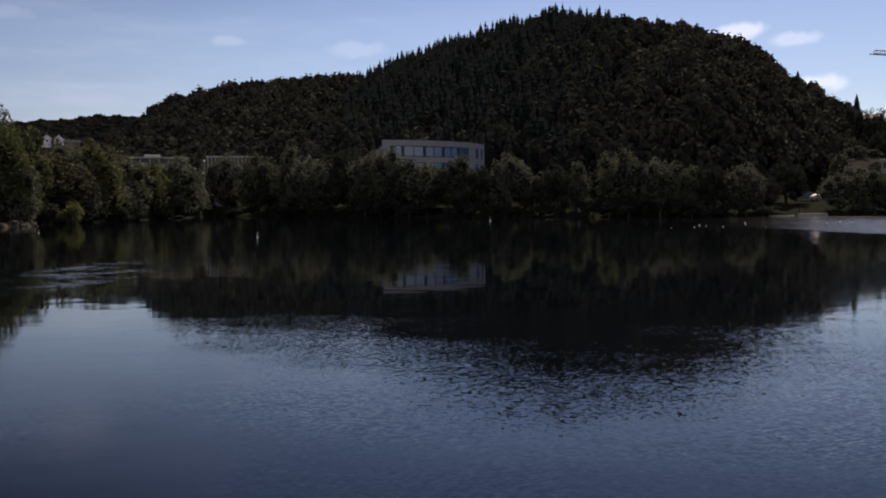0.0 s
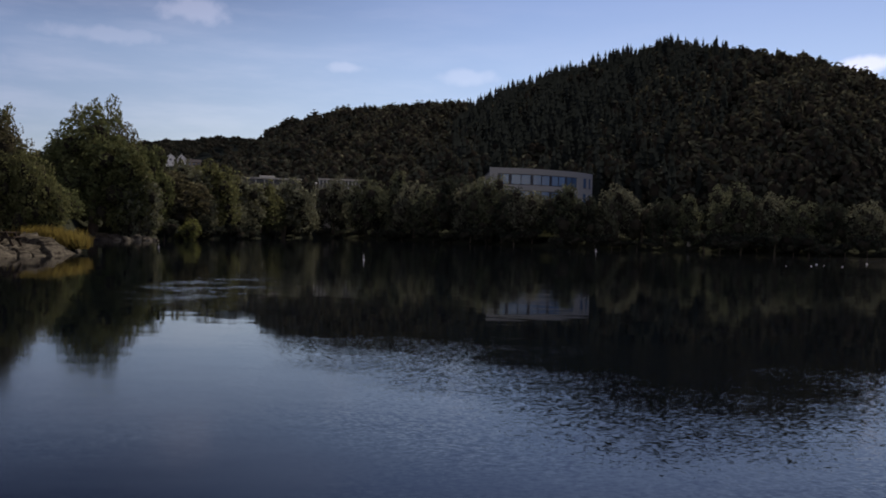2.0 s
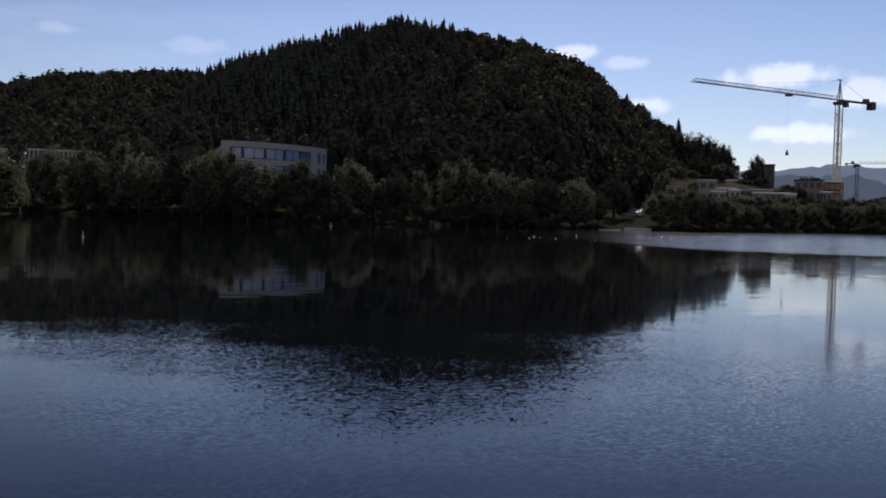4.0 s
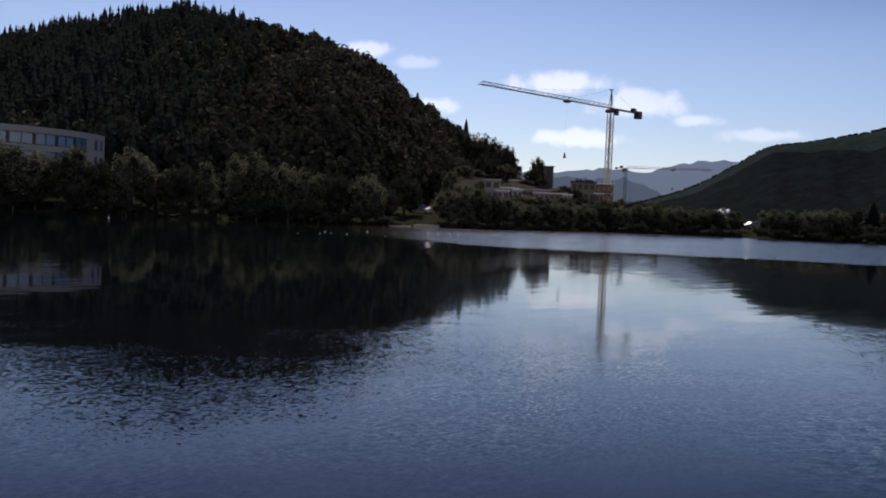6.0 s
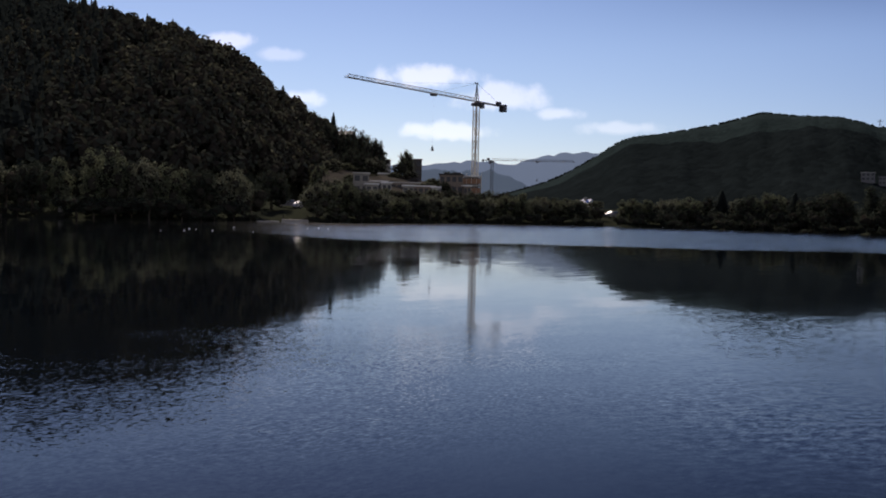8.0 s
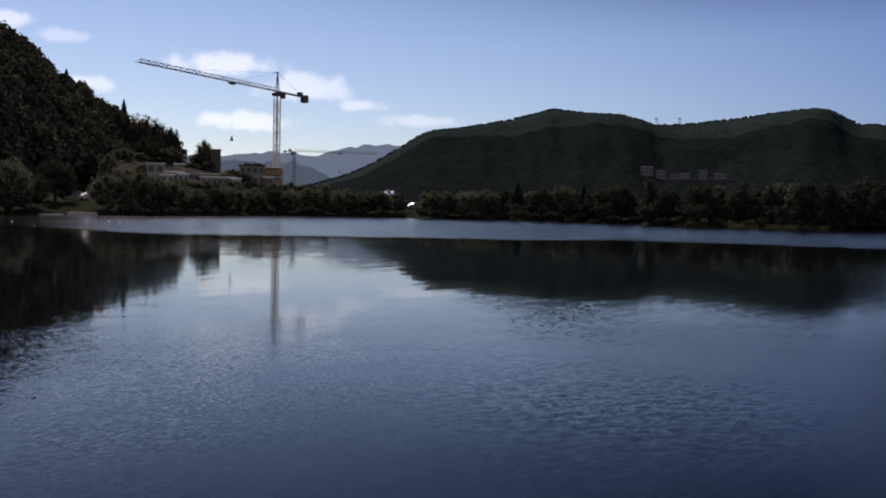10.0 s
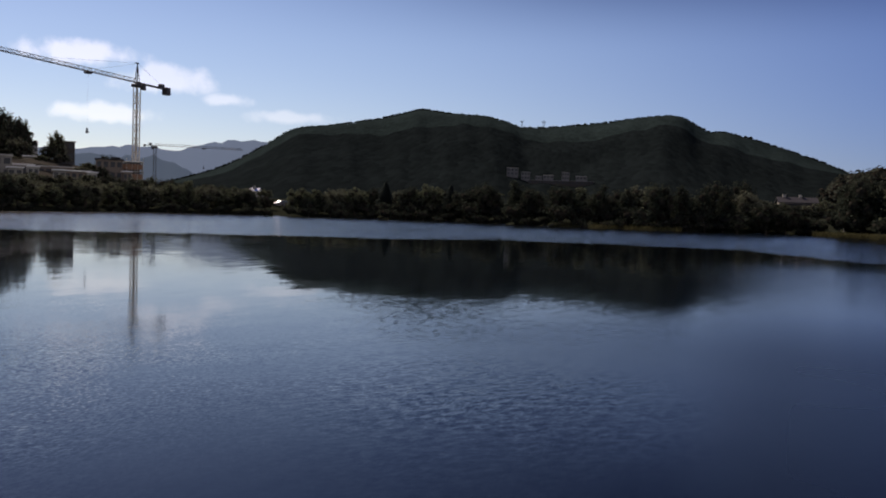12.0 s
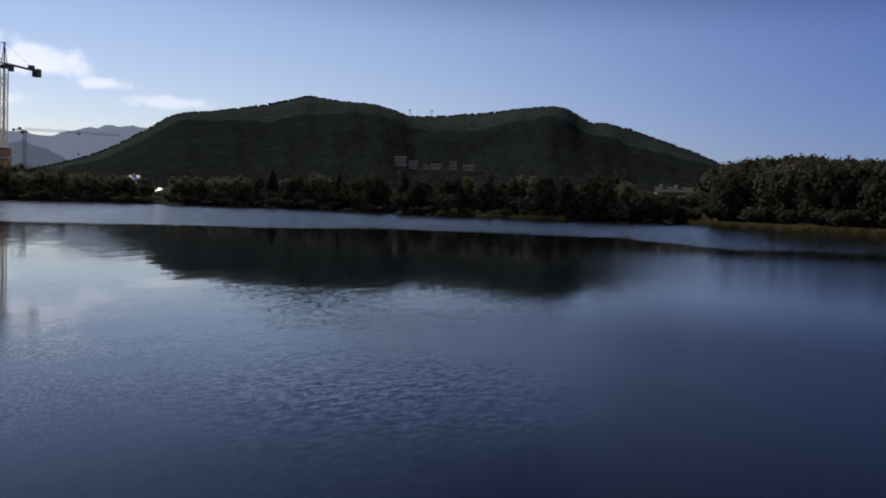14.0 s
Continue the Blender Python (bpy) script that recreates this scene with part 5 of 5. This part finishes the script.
plain_block("pale_hut", "pale square hut with a flat roof", -27.05, 250, 4.5, 5, tower_z(2.4, 250), DULL_WALL, CONCRETE, 2, 2)
plain_block("pale_tower", "pale tower building far behind the hut", -28.7, 520, 3.8, 6, tower_z(3.25, 520), CONCRETE, PALE_ROOF, 5, 2)
plain_block("white_roofed_shed", "shed with a bright metal roof on the slope", -28.75, 300, 6.4, 8, tower_z(2.4, 300), DULL_WALL, PALE_ROOF, 1, 2)
plain_block("dark_block", "dark square block beside a tall tree", -30.5, 310, 4.6, 9, tower_z(3.36, 310), DARK_WALL, DARK_WALL, 3, 2, turn=8)
plain_block("terrace_building", "low concrete building with a flat terrace roof", -28.0, 258, 6.6, 9, tower_z(1.9, 258), DULL_WALL, PALE_ROOF, 2, 4)
plain_block("terrace_building", "low brown concrete building with terraces", -29.9, 266, 9.0, 9, tower_z(1.85, 266), BROWN_WALL, CONCRETE, 2, 5)
plain_block("long_shed", "long shed with a bright white roof edge", -30.9, 255, 8.2, 7, tower_z(1.66, 255), BROWN_WALL, PALE_ROOF, 1, 5)
plain_block("brown_house_block", "brown apartment block under construction", -32.85, 270, 7.2, 9, tower_z(2.45, 270), BROWN_WALL, ROOF, 3, 4)
plain_block("stair_tower", "dark stair tower on the brown block", -33.2, 273, 2.0, 4, tower_z(2.55, 273), DARK_WALL, ROOF, 1, 1)


def scaffold_block():
    """A concrete frame with orange sheeting, slabs and a pale roof deck."""
    thing = tagged(new("scaffolded_building"), "unfinished concrete building with orange scaffold sheeting", "building")
    w, dep, z1, z0 = 5.6, 8.0, tower_z(2.36, 276), 2.0
    levels = 4
    for k in range(levels + 1):
        z = z0 + (z1 - z0) * k / levels
        part("slab", one_box(-w / 2 - 0.4, w / 2 + 0.4, -0.4, dep, z - 0.3, z, bevel=0.03), PALE_ROOF if k == levels else CONCRETE, thing)
        if k < levels:
            for i in range(4):
                x = -w / 2 + w * i / 3
                part("column", one_box(x - 0.18, x + 0.18, 0, 0.36, z, z + (z1 - z0) / levels - 0.3), CONCRETE, thing)
            if k != 1:
                part("sheeting", one_box(-w / 2, w / 2, -0.55, -0.48, z + 0.4, z + (z1 - z0) / levels - 0.9), ORANGE, thing)
    part("core", one_box(-w / 2 + 0.6, w / 2 - 0.6, 2.5, dep - 0.5, z0, z1 - 0.31), DARK_WALL, thing)
    for i in range(5):
        x = -w / 2 - 0.3 + (w + 0.6) * i / 4
        bm = bmesh.new()
        beam(bm, (x, -0.75, z0), (x, -0.75, z1 + 0.9), 0.05)
        part("scaffold_pole", bm, STEEL, thing)
    thing.matrix_basis = facing(-34.15, 276)


scaffold_block()


def site_tree(kind, az, d, el, w):
    """A tree whose top stands at a given elevation."""
    global count
    put_tree(kind, count, az, d, (tower_z(el, d) - float(ground_z(az, d))) / (1.08 if kind == "r" else 1.0), w, "trees on the building site")
    count += 1


for az, d, el, w in ((-29.9, 300, 3.95, 6.5), (-29.5, 296, 3.1, 7.0), (-30.2, 292, 2.6, 6.0), (-29.2, 290, 2.5, 6.0), (-32.6, 284, 2.66, 6.0), (-33.4, 290, 2.3, 5.0), (-31.7, 276, 2.2, 6.5), (-32.4, 258, 2.0, 5.5), (-31.3, 262, 1.9, 6.0), (-28.2, 330, 3.0, 7.0),
                     (-29.0, 270, 1.95, 6.0), (-25.6, 240, 2.0, 6.5), (-26.4, 262, 2.3, 6.5), (-24.6, 236, 2.0, 6.5), (-41.0, 250, 1.0, 6.0), (-40.1, 245, 1.1, 6.0), (-38.6, 250, 1.2, 6.0), (-39.3, 255, 1.0, 6.0), (-42.1, 252, 0.95, 6.0), (-37.4, 240, 1.15, 6.0)):
    site_tree("r", az, d, el, w)
for az, d, el in ((-25.2, 290, 3.2), (-26.0, 296, 3.0), (-26.9, 300, 2.7), (-27.6, 285, 2.3), (-24.4, 280, 2.9)):
    site_tree("r", az, d, el, 7.5)
for az, el in ((-26.2, 1.75), (-27.6, 1.35), (-28.6, 1.5), (-29.4, 1.3), (-30.3, 1.45), (-31.7, 1.5), (-33.0, 1.5), (-34.2, 1.4), (-35.2, 1.5), (-36.3, 1.4)):
    site_tree("r", az, 228, el, 6.5)
for az, el in ((-73.6, 1.3), (-74.4, 1.2), (-75.3, 1.05), (-76.1, 1.15), (-77.0, 1.4)):
    site_tree("r", az, 205, el, 5.5)
# site cabins and stacked sheets on the bank
for az, d, el, w, wall in ((-27.75, 244, 1.72, 3.4, DULL_WALL), (-28.7, 246, 1.82, 2.6, CONCRETE), (-31.9, 250, 1.62, 2.4, CONCRETE), (-30.1, 247, 1.68, 3.0, DULL_WALL), (-33.9, 262, 1.75, 2.2, BROWN_WALL)):
    plain_block("site_cabin", "small grey site cabin with a pale roof", az, d, w, 2.4, tower_z(el, d), wall, PALE_ROOF, 1, 2, turn=10 * math.sin(az * 7), z0=tower_z(el, d) - 2.6, category="cabin")

# village roofs down the valley
for az, d, w, el, wall, label in ((-41.55, 300, 2.8, 0.78, WHITE, "small house with a bright sunlit roof"), (-40.4, 330, 6.0, 0.62, WHITE, "white village house among the trees"), (-38.9, 340, 7.0, 0.58, BROWN_WALL, "brown village house among the trees"), (-39.7, 420, 8.0, 0.6, WHITE, "white village house far among trees")):
    house("village_house", label, facing(az, d, tower_z(el, d) - 3.2, -26 if d < 310 else 12), w, 5.0, 2.6, 1.7, wall, TIN_ROOF if d < 310 else ROOF, 2)

# apartment blocks on the mountain side
for i, (az, el, w) in enumerate(((-57.9, 2.9, 9.0), (-58.75, 2.66, 7.0), (-60.2, 2.5, 8.0), (-61.3, 2.7, 6.0), (-62.3, 2.48, 8.5), (-59.6, 2.42, 5.0))):
    plain_block("hillside_flats", "pale terraced apartment block on the wooded mountainside" if i < 3 else "grey apartment block on the wooded mountainside", az, 705, w, 9, tower_z(el, 705), GREY_WALL, GREY_WALL if i % 2 else CONCRETE, 3, 3, z0=tower_z(el, 705) - 7)
plain_block("hillside_terrace", "long pale retaining terrace under the flats", -61.0, 690, 50.0, 8, tower_z(2.16, 690), DARK_WALL, GREY_WALL, 1, 14, z0=tower_z(2.28, 690) - 8)
# the grey hall between the bushes
plain_block("grey_hall", "low grey hall with a pale flat roof", -75.9, 215, 11.5, 12, tower_z(1.12, 215), DARK_WALL, ROOF, 1, 0)
for az, d in ((-74.8, 236), (-75.7, 240)):
    house("pale_house", "small pale house behind the grey hall", facing(az, d, tower_z(1.25, d) - 2.6, 8), 5.0, 5.0, 2.3, 1.2, DULL_WALL, ROOF, 2)

# pylons in the saddle of the mountain
for az in (-58.4, -59.8):
    thing = tagged(new("power_pylon"), "thin steel power pylon on the mountain saddle", "pylon", "pylons on the mountain")
    base = float(ground_z(az, 1500))
    top = tower_z(5.93, 1500) - base
    bm = bmesh.new()
    for sx, sy in ((-2, -2), (2, -2), (2, 2), (-2, 2)):
        beam(bm, (sx, sy, -2), (sx * 0.15, sy * 0.15, top), 0.22)
    for k in range(1, 6):
        q, z = 2 * (1 - 0.85 * k / 6), top * k / 6
        beam(bm, (-q, -q, z), (q, q, z), 0.14)
        beam(bm, (q, -q, z), (-q, q, z), 0.14)
    part("tower", bm, DARK_STEEL, thing)
    for f in (0.78, 0.92):
        bm = bmesh.new()
        beam(bm, (-4, 0, top * f), (4, 0, top * f), 0.2)
        part("cross_arm", bm, DARK_STEEL, thing)
    thing.matrix_basis = facing(az, 1500, base)


# ---- cars, quay and lamp on the far shore ----
def car(label, m, paint):
    thing = tagged(new("car"), label, "car", "cars parked by the shore")
    prof = [(-2.1, 0.35), (-2.15, 0.75), (-1.9, 0.95), (-1.2, 1.0), (-0.6, 1.42), (0.9, 1.45), (1.85, 1.09), (2.1, 0.9), (2.15, 0.4)]
    bm = bmesh.new()
    sides = []
    for y, k in ((-0.85, 0.0), (0.85, 0.0)):
        sides.append([bm.verts.new((x, y * (0.86 if z > 1.1 else 1.0), z)) for x, z in prof])
    bm.faces.new(sides[0])
    bm.faces.new(sides[1][::-1])
    for i in range(len(prof)):
        j = (i + 1) % len(prof)
        bm.faces.new((sides[0][i], sides[1][i], sides[1][j], sides[0][j]))
    part("body", bm, paint, thing)
    for name, (xa, za), (xb, zb) in (("windscreen", (-1.12, 1.07), (-0.66, 1.39)), ("rear_window", (0.98, 1.43), (1.75, 1.14))):
        bm = bmesh.new()
        nx, nz = -(zb - za), xb - xa
        k = 0.02 / math.hypot(nx, nz)
        cols = 12
        sheets = []
        for f in (-0.5, 1.0):
            sheets.append([])
            for c in range(cols + 1):
                y = -0.62 + 1.24 * c / cols
                bow = 0.02 - 0.16 * (y / 0.62) ** 2 * (0.4 + 0.6 * abs(y))
                sheets[-1].append([bm.verts.new((x + (nx * f + nx * bow * 25) * k, y, z + (nz * f + nz * bow * 25) * k)) for x, z in ((xa, za), (xb, zb))])
        lo, hi = sheets
        for c in range(cols):
            bm.faces.new((hi[c][0], hi[c][1], hi[c + 1][1], hi[c + 1][0]))
            bm.faces.new((lo[c][0], lo[c + 1][0], lo[c + 1][1], lo[c][1]))
            for e in (0, 1):
                bm.faces.new((lo[c][e], lo[c + 1][e], hi[c + 1][e], hi[c][e]))
        for c in (0, cols):
            bm.faces.new((lo[c][0], lo[c][1], hi[c][1], hi[c][0]))
        part(name, bm, CAR_GLASS, thing)
    for y in (-0.83, 0.83):
        a, b = sorted((y, y * 0.93))
        part("side_window", one_box(-0.75, 1.0, a, b, 1.02, 1.34, bevel=0.02), GLASS, thing)
    for x in (-1.35, 1.35):
        for y in (-0.8, 0.8):
            bm = bmesh.new()
            bmesh.ops.create_cone(bm, cap_ends=True, segments=14, radius1=0.33, radius2=0.33, depth=0.22, matrix=Matrix.Translation((x, y, 0.33)) @ pose(0, 0, 0, 90))
            wheel = part("wheel", bm, RUBBER, thing)
            bm = bmesh.new()
            bmesh.ops.create_cone(bm, cap_ends=True, segments=10, radius1=0.19, radius2=0.19, depth=0.24, matrix=Matrix.Translation((x, y, 0.33)) @ pose(0, 0, 0, 90))
            part("rim", bm, STEEL, wheel)
    thing.matrix_basis = m
    return thing


for az, d, paint, label in ((-23.5, 163, CAR_WHITE, "white car parked on the lake road"), (-22.4, 164, CAR_GREY, "grey car parked on the lake road"), (-43.2, 199, CAR_GREY, "grey car standing by the far shore"), (-5.6, 163, CAR_WHITE, "white car behind the shore bushes"),
                            (-7.4, 160, CAR_GREY, "grey car behind the shore bushes"), (-8.6, 159, CAR_WHITE, "white car seen between bushes"), (-10.1, 158, CAR_GREY, "grey car seen between bushes"), (12.0, 240, CAR_WHITE, "white car parked under the trees"), (13.2, 242, CAR_WHITE, "white car parked under the trees"), (10.8, 240, CAR_GREY, "grey car parked under the trees")):
    car(label, facing(az, d, float(ground_z(az, d)) - 0.02, {-43.2: 38, -23.5: -152}.get(az, RNG.uniform(-12, 12))), paint)

thing = tagged(new("boat_quay"), "small pale concrete quay at the water", "quay")
part("deck", one_box(-2.0, 2.0, -1.2, 1.6, -0.9, 0.45, bevel=0.05), DULL_WALL, thing)
part("ramp", one_box(-6.5, -2.4, -0.6, 0.8, -0.9, 0.18, bevel=0.05), CONCRETE, thing)
for x in (-1.8, 1.8):
    bm = bmesh.new()
    beam(bm, (x, -1.0, 0.45), (x, -1.0, 1.2), 0.06)
    part("post", bm, TIMBER, thing)
thing.matrix_basis = facing(-22.9, 138)

# white marker buoys
for az, d, small in ((11.6, 64, 0.72), (-3.3, 119, 0.9), (24.3, 88, 0.6)):
    thing = tagged(new("buoy"), "small white marker buoy floating on the lake", "buoy", "marker buoys")
    bm = bmesh.new()
    bmesh.ops.create_uvsphere(bm, u_segments=12, v_segments=8, radius=0.11, matrix=Matrix.Diagonal((1, 1, 0.8, 1)))
    part("float", bm, WHITE, thing)
    bm = bmesh.new()
    bmesh.ops.create_cone(bm, cap_ends=True, segments=8, radius1=0.04, radius2=0.02, depth=0.5, matrix=Matrix.Translation((0, 0, 0.3)))
    part("spike", bm, WHITE, thing)
    thing.matrix_basis = facing(az, d, 0.04) @ Matrix.Scale(small, 4)

# sun sparkles off the hill's foot, made as a loose line of small white balls
for i, (az, d) in enumerate(((-14.7, 79), (-16.1, 81), (-16.4, 87), (-16.8, 85), (-17.8, 82), (-19.1, 95), (-20.3, 80), (-23.7, 96), (-24.4, 100), (-25.0, 98))):
    thing = tagged(new("net_float"), "small white ball standing in for a sun sparkle on the water", "float", "line of white floats")
    bm = bmesh.new()
    bmesh.ops.create_uvsphere(bm, u_segments=10, v_segments=7, radius=0.05 + 0.022 * (i % 3), matrix=Matrix.Diagonal((1, 1, 0.75, 1)))
    part("float_body", bm, WHITE, thing)
    bm = bmesh.new()
    bmesh.ops.create_cone(bm, cap_ends=True, segments=6, radius1=0.025, radius2=0.02, depth=0.06, matrix=Matrix.Translation((0, 0, 0.05)))
    part("eyelet", bm, DARK_STEEL, thing)
    thing.matrix_basis = facing(az, d, 0.03)


# ---- the rocks, table and grass on the near left shore ----
def slab_z(az, v, u, z_top, d, seed):
    """The height of a bedrock slab, v of the way back from the water."""
    x, y, _ = at(az, d)
    taper = min(1.0, u * 3.2 + 0.12) ** 0.8
    bend = v * 7 + noise.noise((x * 0.16, y * 0.45, seed)) * 2.4
    step = math.floor(bend) + min(1.0, (bend - math.floor(bend)) * 2.4)
    lumps = noise.noise((x * 0.3, y * 0.3, seed)) * 0.16 + noise.noise((x * 1.1, y * 1.6, seed + 5)) * 0.1 + noise.noise((x * 3.1, y * 3.1, seed + 9)) * 0.05
    rise = 0.62 * (1 - (1 - v) ** 2.2) + 0.38 * min(1.0, max(0.0, step / 7.0))
    # blocks parted by slanting cracks, each a little higher or lower than the next
    q = u * 5.0 - v * 2.6 + noise.noise((x * 0.35, y * 0.35, seed + 2)) * 0.9
    block = math.floor(q)
    near = abs(q - block - 0.5) - 0.40
    cracks = 0.16 * math.sin(block * 2.4 + seed) * min(1.0, v * 4) - (0.2 * min(1.0, near / 0.06) if near > 0 else 0.0)
    return -0.3 + (z_top + 0.3) * taper * rise + (lumps + cracks) * taper


def rock_slab(label, az0, az1, d0, d1, z_top, seed, skew=0.0):
    """Ice-smoothed bedrock that rises from the water in long ledges."""
    n, m = 130, 56
    V, T = [], []
    for i in range(n + 1):
        u = i / n
        az = az0 + (az1 - az0) * u
        for j in range(m + 1):
            v = j / m
            d = d0 + (d1 - d0) * v + (1 - min(1.0, u * 3.2 + 0.12) ** 0.8) * 2.0 + skew * (1 - u) ** 1.5 * (1 - v)
            V.append((*at(az, d)[:2], slab_z(az, v, u, z_top, d, seed)))
    for i in range(n):
        for j in range(m):
            a = i * (m + 1) + j
            T += [(a, a + m + 1, a + m + 2), (a, a + m + 2, a + 1)]
    return tagged(new("shore_rock", fast_mesh("shore_rock", V, T, [ROCK])), label, "rock", "rocks on the near left shore")


rock_slab("broad smooth tan bedrock slab sloping into the water", 32.2, 41.0, 46.0, 61.0, 1.5, 3, 9.0)
rock_slab("low layered brown bedrock ledge at the water", 28.7, 34.6, 58.0, 71.0, 1.25, 8, 3.0)

rock_slab("pale low rock ledge under the shore trees", 25.6, 29.0, 117.5, 127.0, 0.75, 14)


def boulder(label, az, d, w, h, seed):
    """A rounded, uneven shore boulder."""
    bm = bmesh.new()
    bmesh.ops.create_icosphere(bm, subdivisions=3, radius=1.0)
    for v in bm.verts:
        k = 1.0 + 0.28 * noise.noise(v.co * 1.4 + Vector((seed, 0, 0))) + 0.1 * noise.noise(v.co * 4.0 + Vector((0, seed, 0)))
        v.co = Vector((v.co.x * w * 0.5 * k, v.co.y * w * 0.4 * k, v.co.z * h * k))
    me = bpy.data.meshes.new("boulder")
    bm.to_mesh(me)
    bm.free()
    me.materials.append(ROCK)
    ob = tagged(new("boulder", me), label, "rock", "boulders on the left shore")
    ob.matrix_basis = facing(az, d, 0.0, seed * 31)


for k, (az, d, w, h) in enumerate(((26.2, 121, 2.0, 0.55), (25.6, 122, 1.6, 0.9), (25.1, 123, 2.2, 0.6), (24.6, 124, 1.3, 0.4), (26.7, 120, 1.2, 0.35))):
    boulder("grey boulder lying at the water under the trees", az, d, w, h, k + 1.5)


def picnic_table(m):
    thing = tagged(new("picnic_table"), "dark weathered wooden picnic table on the rocky shore", "table")
    for i in range(5):
        y = -0.36 + 0.18 * i
        part("tabletop_board", one_box(-0.95, 0.95, y - 0.08, y + 0.08, 0.70, 0.76, bevel=0.008), TIMBER, thing)
    for s in (-1, 1):
        for k in range(2):
            y = s * (0.62 + 0.15 * k)
            part("bench_board", one_box(-0.95, 0.95, y - 0.065, y + 0.065, 0.40, 0.46, bevel=0.008), TIMBER, thing)
    for x in (-0.68, 0.68):
        for s in (-1, 1):
            bm = bmesh.new()
            beam(bm, (x, s * 0.25, 0.71), (x, s * 0.72, -0.12), 0.07)
            part("leg", bm, TIMBER, thing)
        bm = bmesh.new()
        beam(bm, (x, -0.8, 0.38), (x, 0.8, 0.38), 0.06)
        part("crossbar", bm, TIMBER, thing)
    thing.matrix_basis = m


ztab = slab_z(31.9, 0.42, 0.54, 1.25, 63.4, 8)
picnic_table(facing(32.8, 63.4, ztab + 0.14, 68))


def blades(name, label, rows, h, w, n_each, material, seed):
    """Grass as many thin bent blades along a list of places."""
    rng = np.random.default_rng(seed)
    P = np.repeat(np.array(rows, float), n_each, axis=0)
    n = len(P)
    P[:, :2] += rng.normal(size=(n, 2)) * np.array([[w, w]])
    hh = h * rng.uniform(0.5, 1.2, n)
    a = rng.uniform(0, 6.28, n)
    t = np.stack([np.cos(a), np.sin(a), 0 * a], -1) * 0.035
    lean = rng.normal(size=(n, 3)) * 0.25
    lean[:, 2] = 1
    up = lean * hh[:, None]
    V = np.stack([P - t, P + t, P + up * 0.6 + t * 0.7, P + up + lean * 0.05, P + up * 0.6 - t * 0.7], 1).reshape(-1, 3)
    b = np.arange(n)[:, None] * 5
    T = np.stack([b + [[0, 1, 2]], b + [[0, 2, 4]], b + [[4, 2, 3]]], 1).reshape(-1, 3)
    return tagged(new(name, fast_mesh(name, V, T, [material])), label, "grass", kind="stuff")


rows = []
for az, d, spread_m, count_m in ((31.6, 70.6, 0.55, 16), (30.9, 70.2, 0.5, 14), (30.2, 70.0, 0.6, 22), (29.7, 69.4, 0.5, 26), (29.2, 69.0, 0.45, 28), (28.95, 68.2, 0.3, 16), (29.0, 67.4, 0.3, 8), (32.2, 70.8, 0.5, 7)):
    for k in range(count_m):
        p = at(az, d) + Vector((RNG.normal() * spread_m, RNG.normal() * spread_m, 0))
        rows.append((p.x, p.y, max(0.3, 1.15 - 0.35 * abs(az - 31.0) + RNG.uniform(-0.3, 0.1))))
blades("yellow_grass", "tufts of tall yellow autumn grass behind the rocks", rows, 0.75, 0.22, 42, DRY_GRASS, 5)
rows = []
for az in np.arange(-91, -76.3, 0.12):
    for k in range(3):
        d = float(shore(az)) + RNG.uniform(-1.6, 2.2)
        rows.append((*at(az, d)[:2], 0.0))
for az in np.arange(-68.5, -60.5, 0.15):
    d = float(shore(az)) + RNG.uniform(-1.0, 0.8)
    rows.append((*at(az, d)[:2], 0.0))
blades("reeds", "pale green reed strip along the water", rows, 0.75, 0.35, 45, REED, 6)
rows = []
for az in np.arange(34.0, 40.0, 0.06):
    d = 60 + RNG.uniform(0, 8)
    rows.append((*at(az, d)[:2], float(ground_z(az, d))))
blades("shore_grass", "short green grass behind the rock slab", rows, 0.45, 0.4, 60, LEAF_OLIVE, 7)

# a sunny lawn seen between the shore trees
n, V, T = 14, [], []
for i in range(n + 1):
    for j in range(n + 1):
        az, d = -0.6 + 1.25 * i / n, 153.5 + 9.0 * j / n
        V.append((*at(az, d)[:2], 1.75 + 1.15 * (j / n) ** 0.7 + 0.05 * math.sin(i * 2.1 + j)))
for i in range(n):
    for j in range(n):
        a = i * (n + 1) + j
        T += [(a, a + n + 2, a + n + 1), (a, a + 1, a + n + 2)]
tagged(new("lawn", fast_mesh("lawn", V, T, [LAWN])), "sunlit green lawn between the shore trees", "lawn", kind="structure")

# street lamps by the lake road
for az, d, h in ((14.75, 236, 11.6), (-5.9, 166, 3.2)):
    thing = tagged(new("street_lamp"), "slim street lamp with a white globe", "street lamp", "lamps by the lake road")
    v, t = tube([(0, 0, 0), (0, 0, h)], [0.09, 0.05])
    pole = new("pole", fast_mesh("pole", v, t, [STEEL]))
    pole.parent = thing
    bm = bmesh.new()
    bmesh.ops.create_uvsphere(bm, u_segments=12, v_segments=8, radius=0.28, matrix=Matrix.Translation((0, 0, h + 0.2)))
    part("globe", bm, WHITE, thing, "white glass globe")
    thing.matrix_basis = facing(az, d, float(ground_z(az, d)) - 0.1)
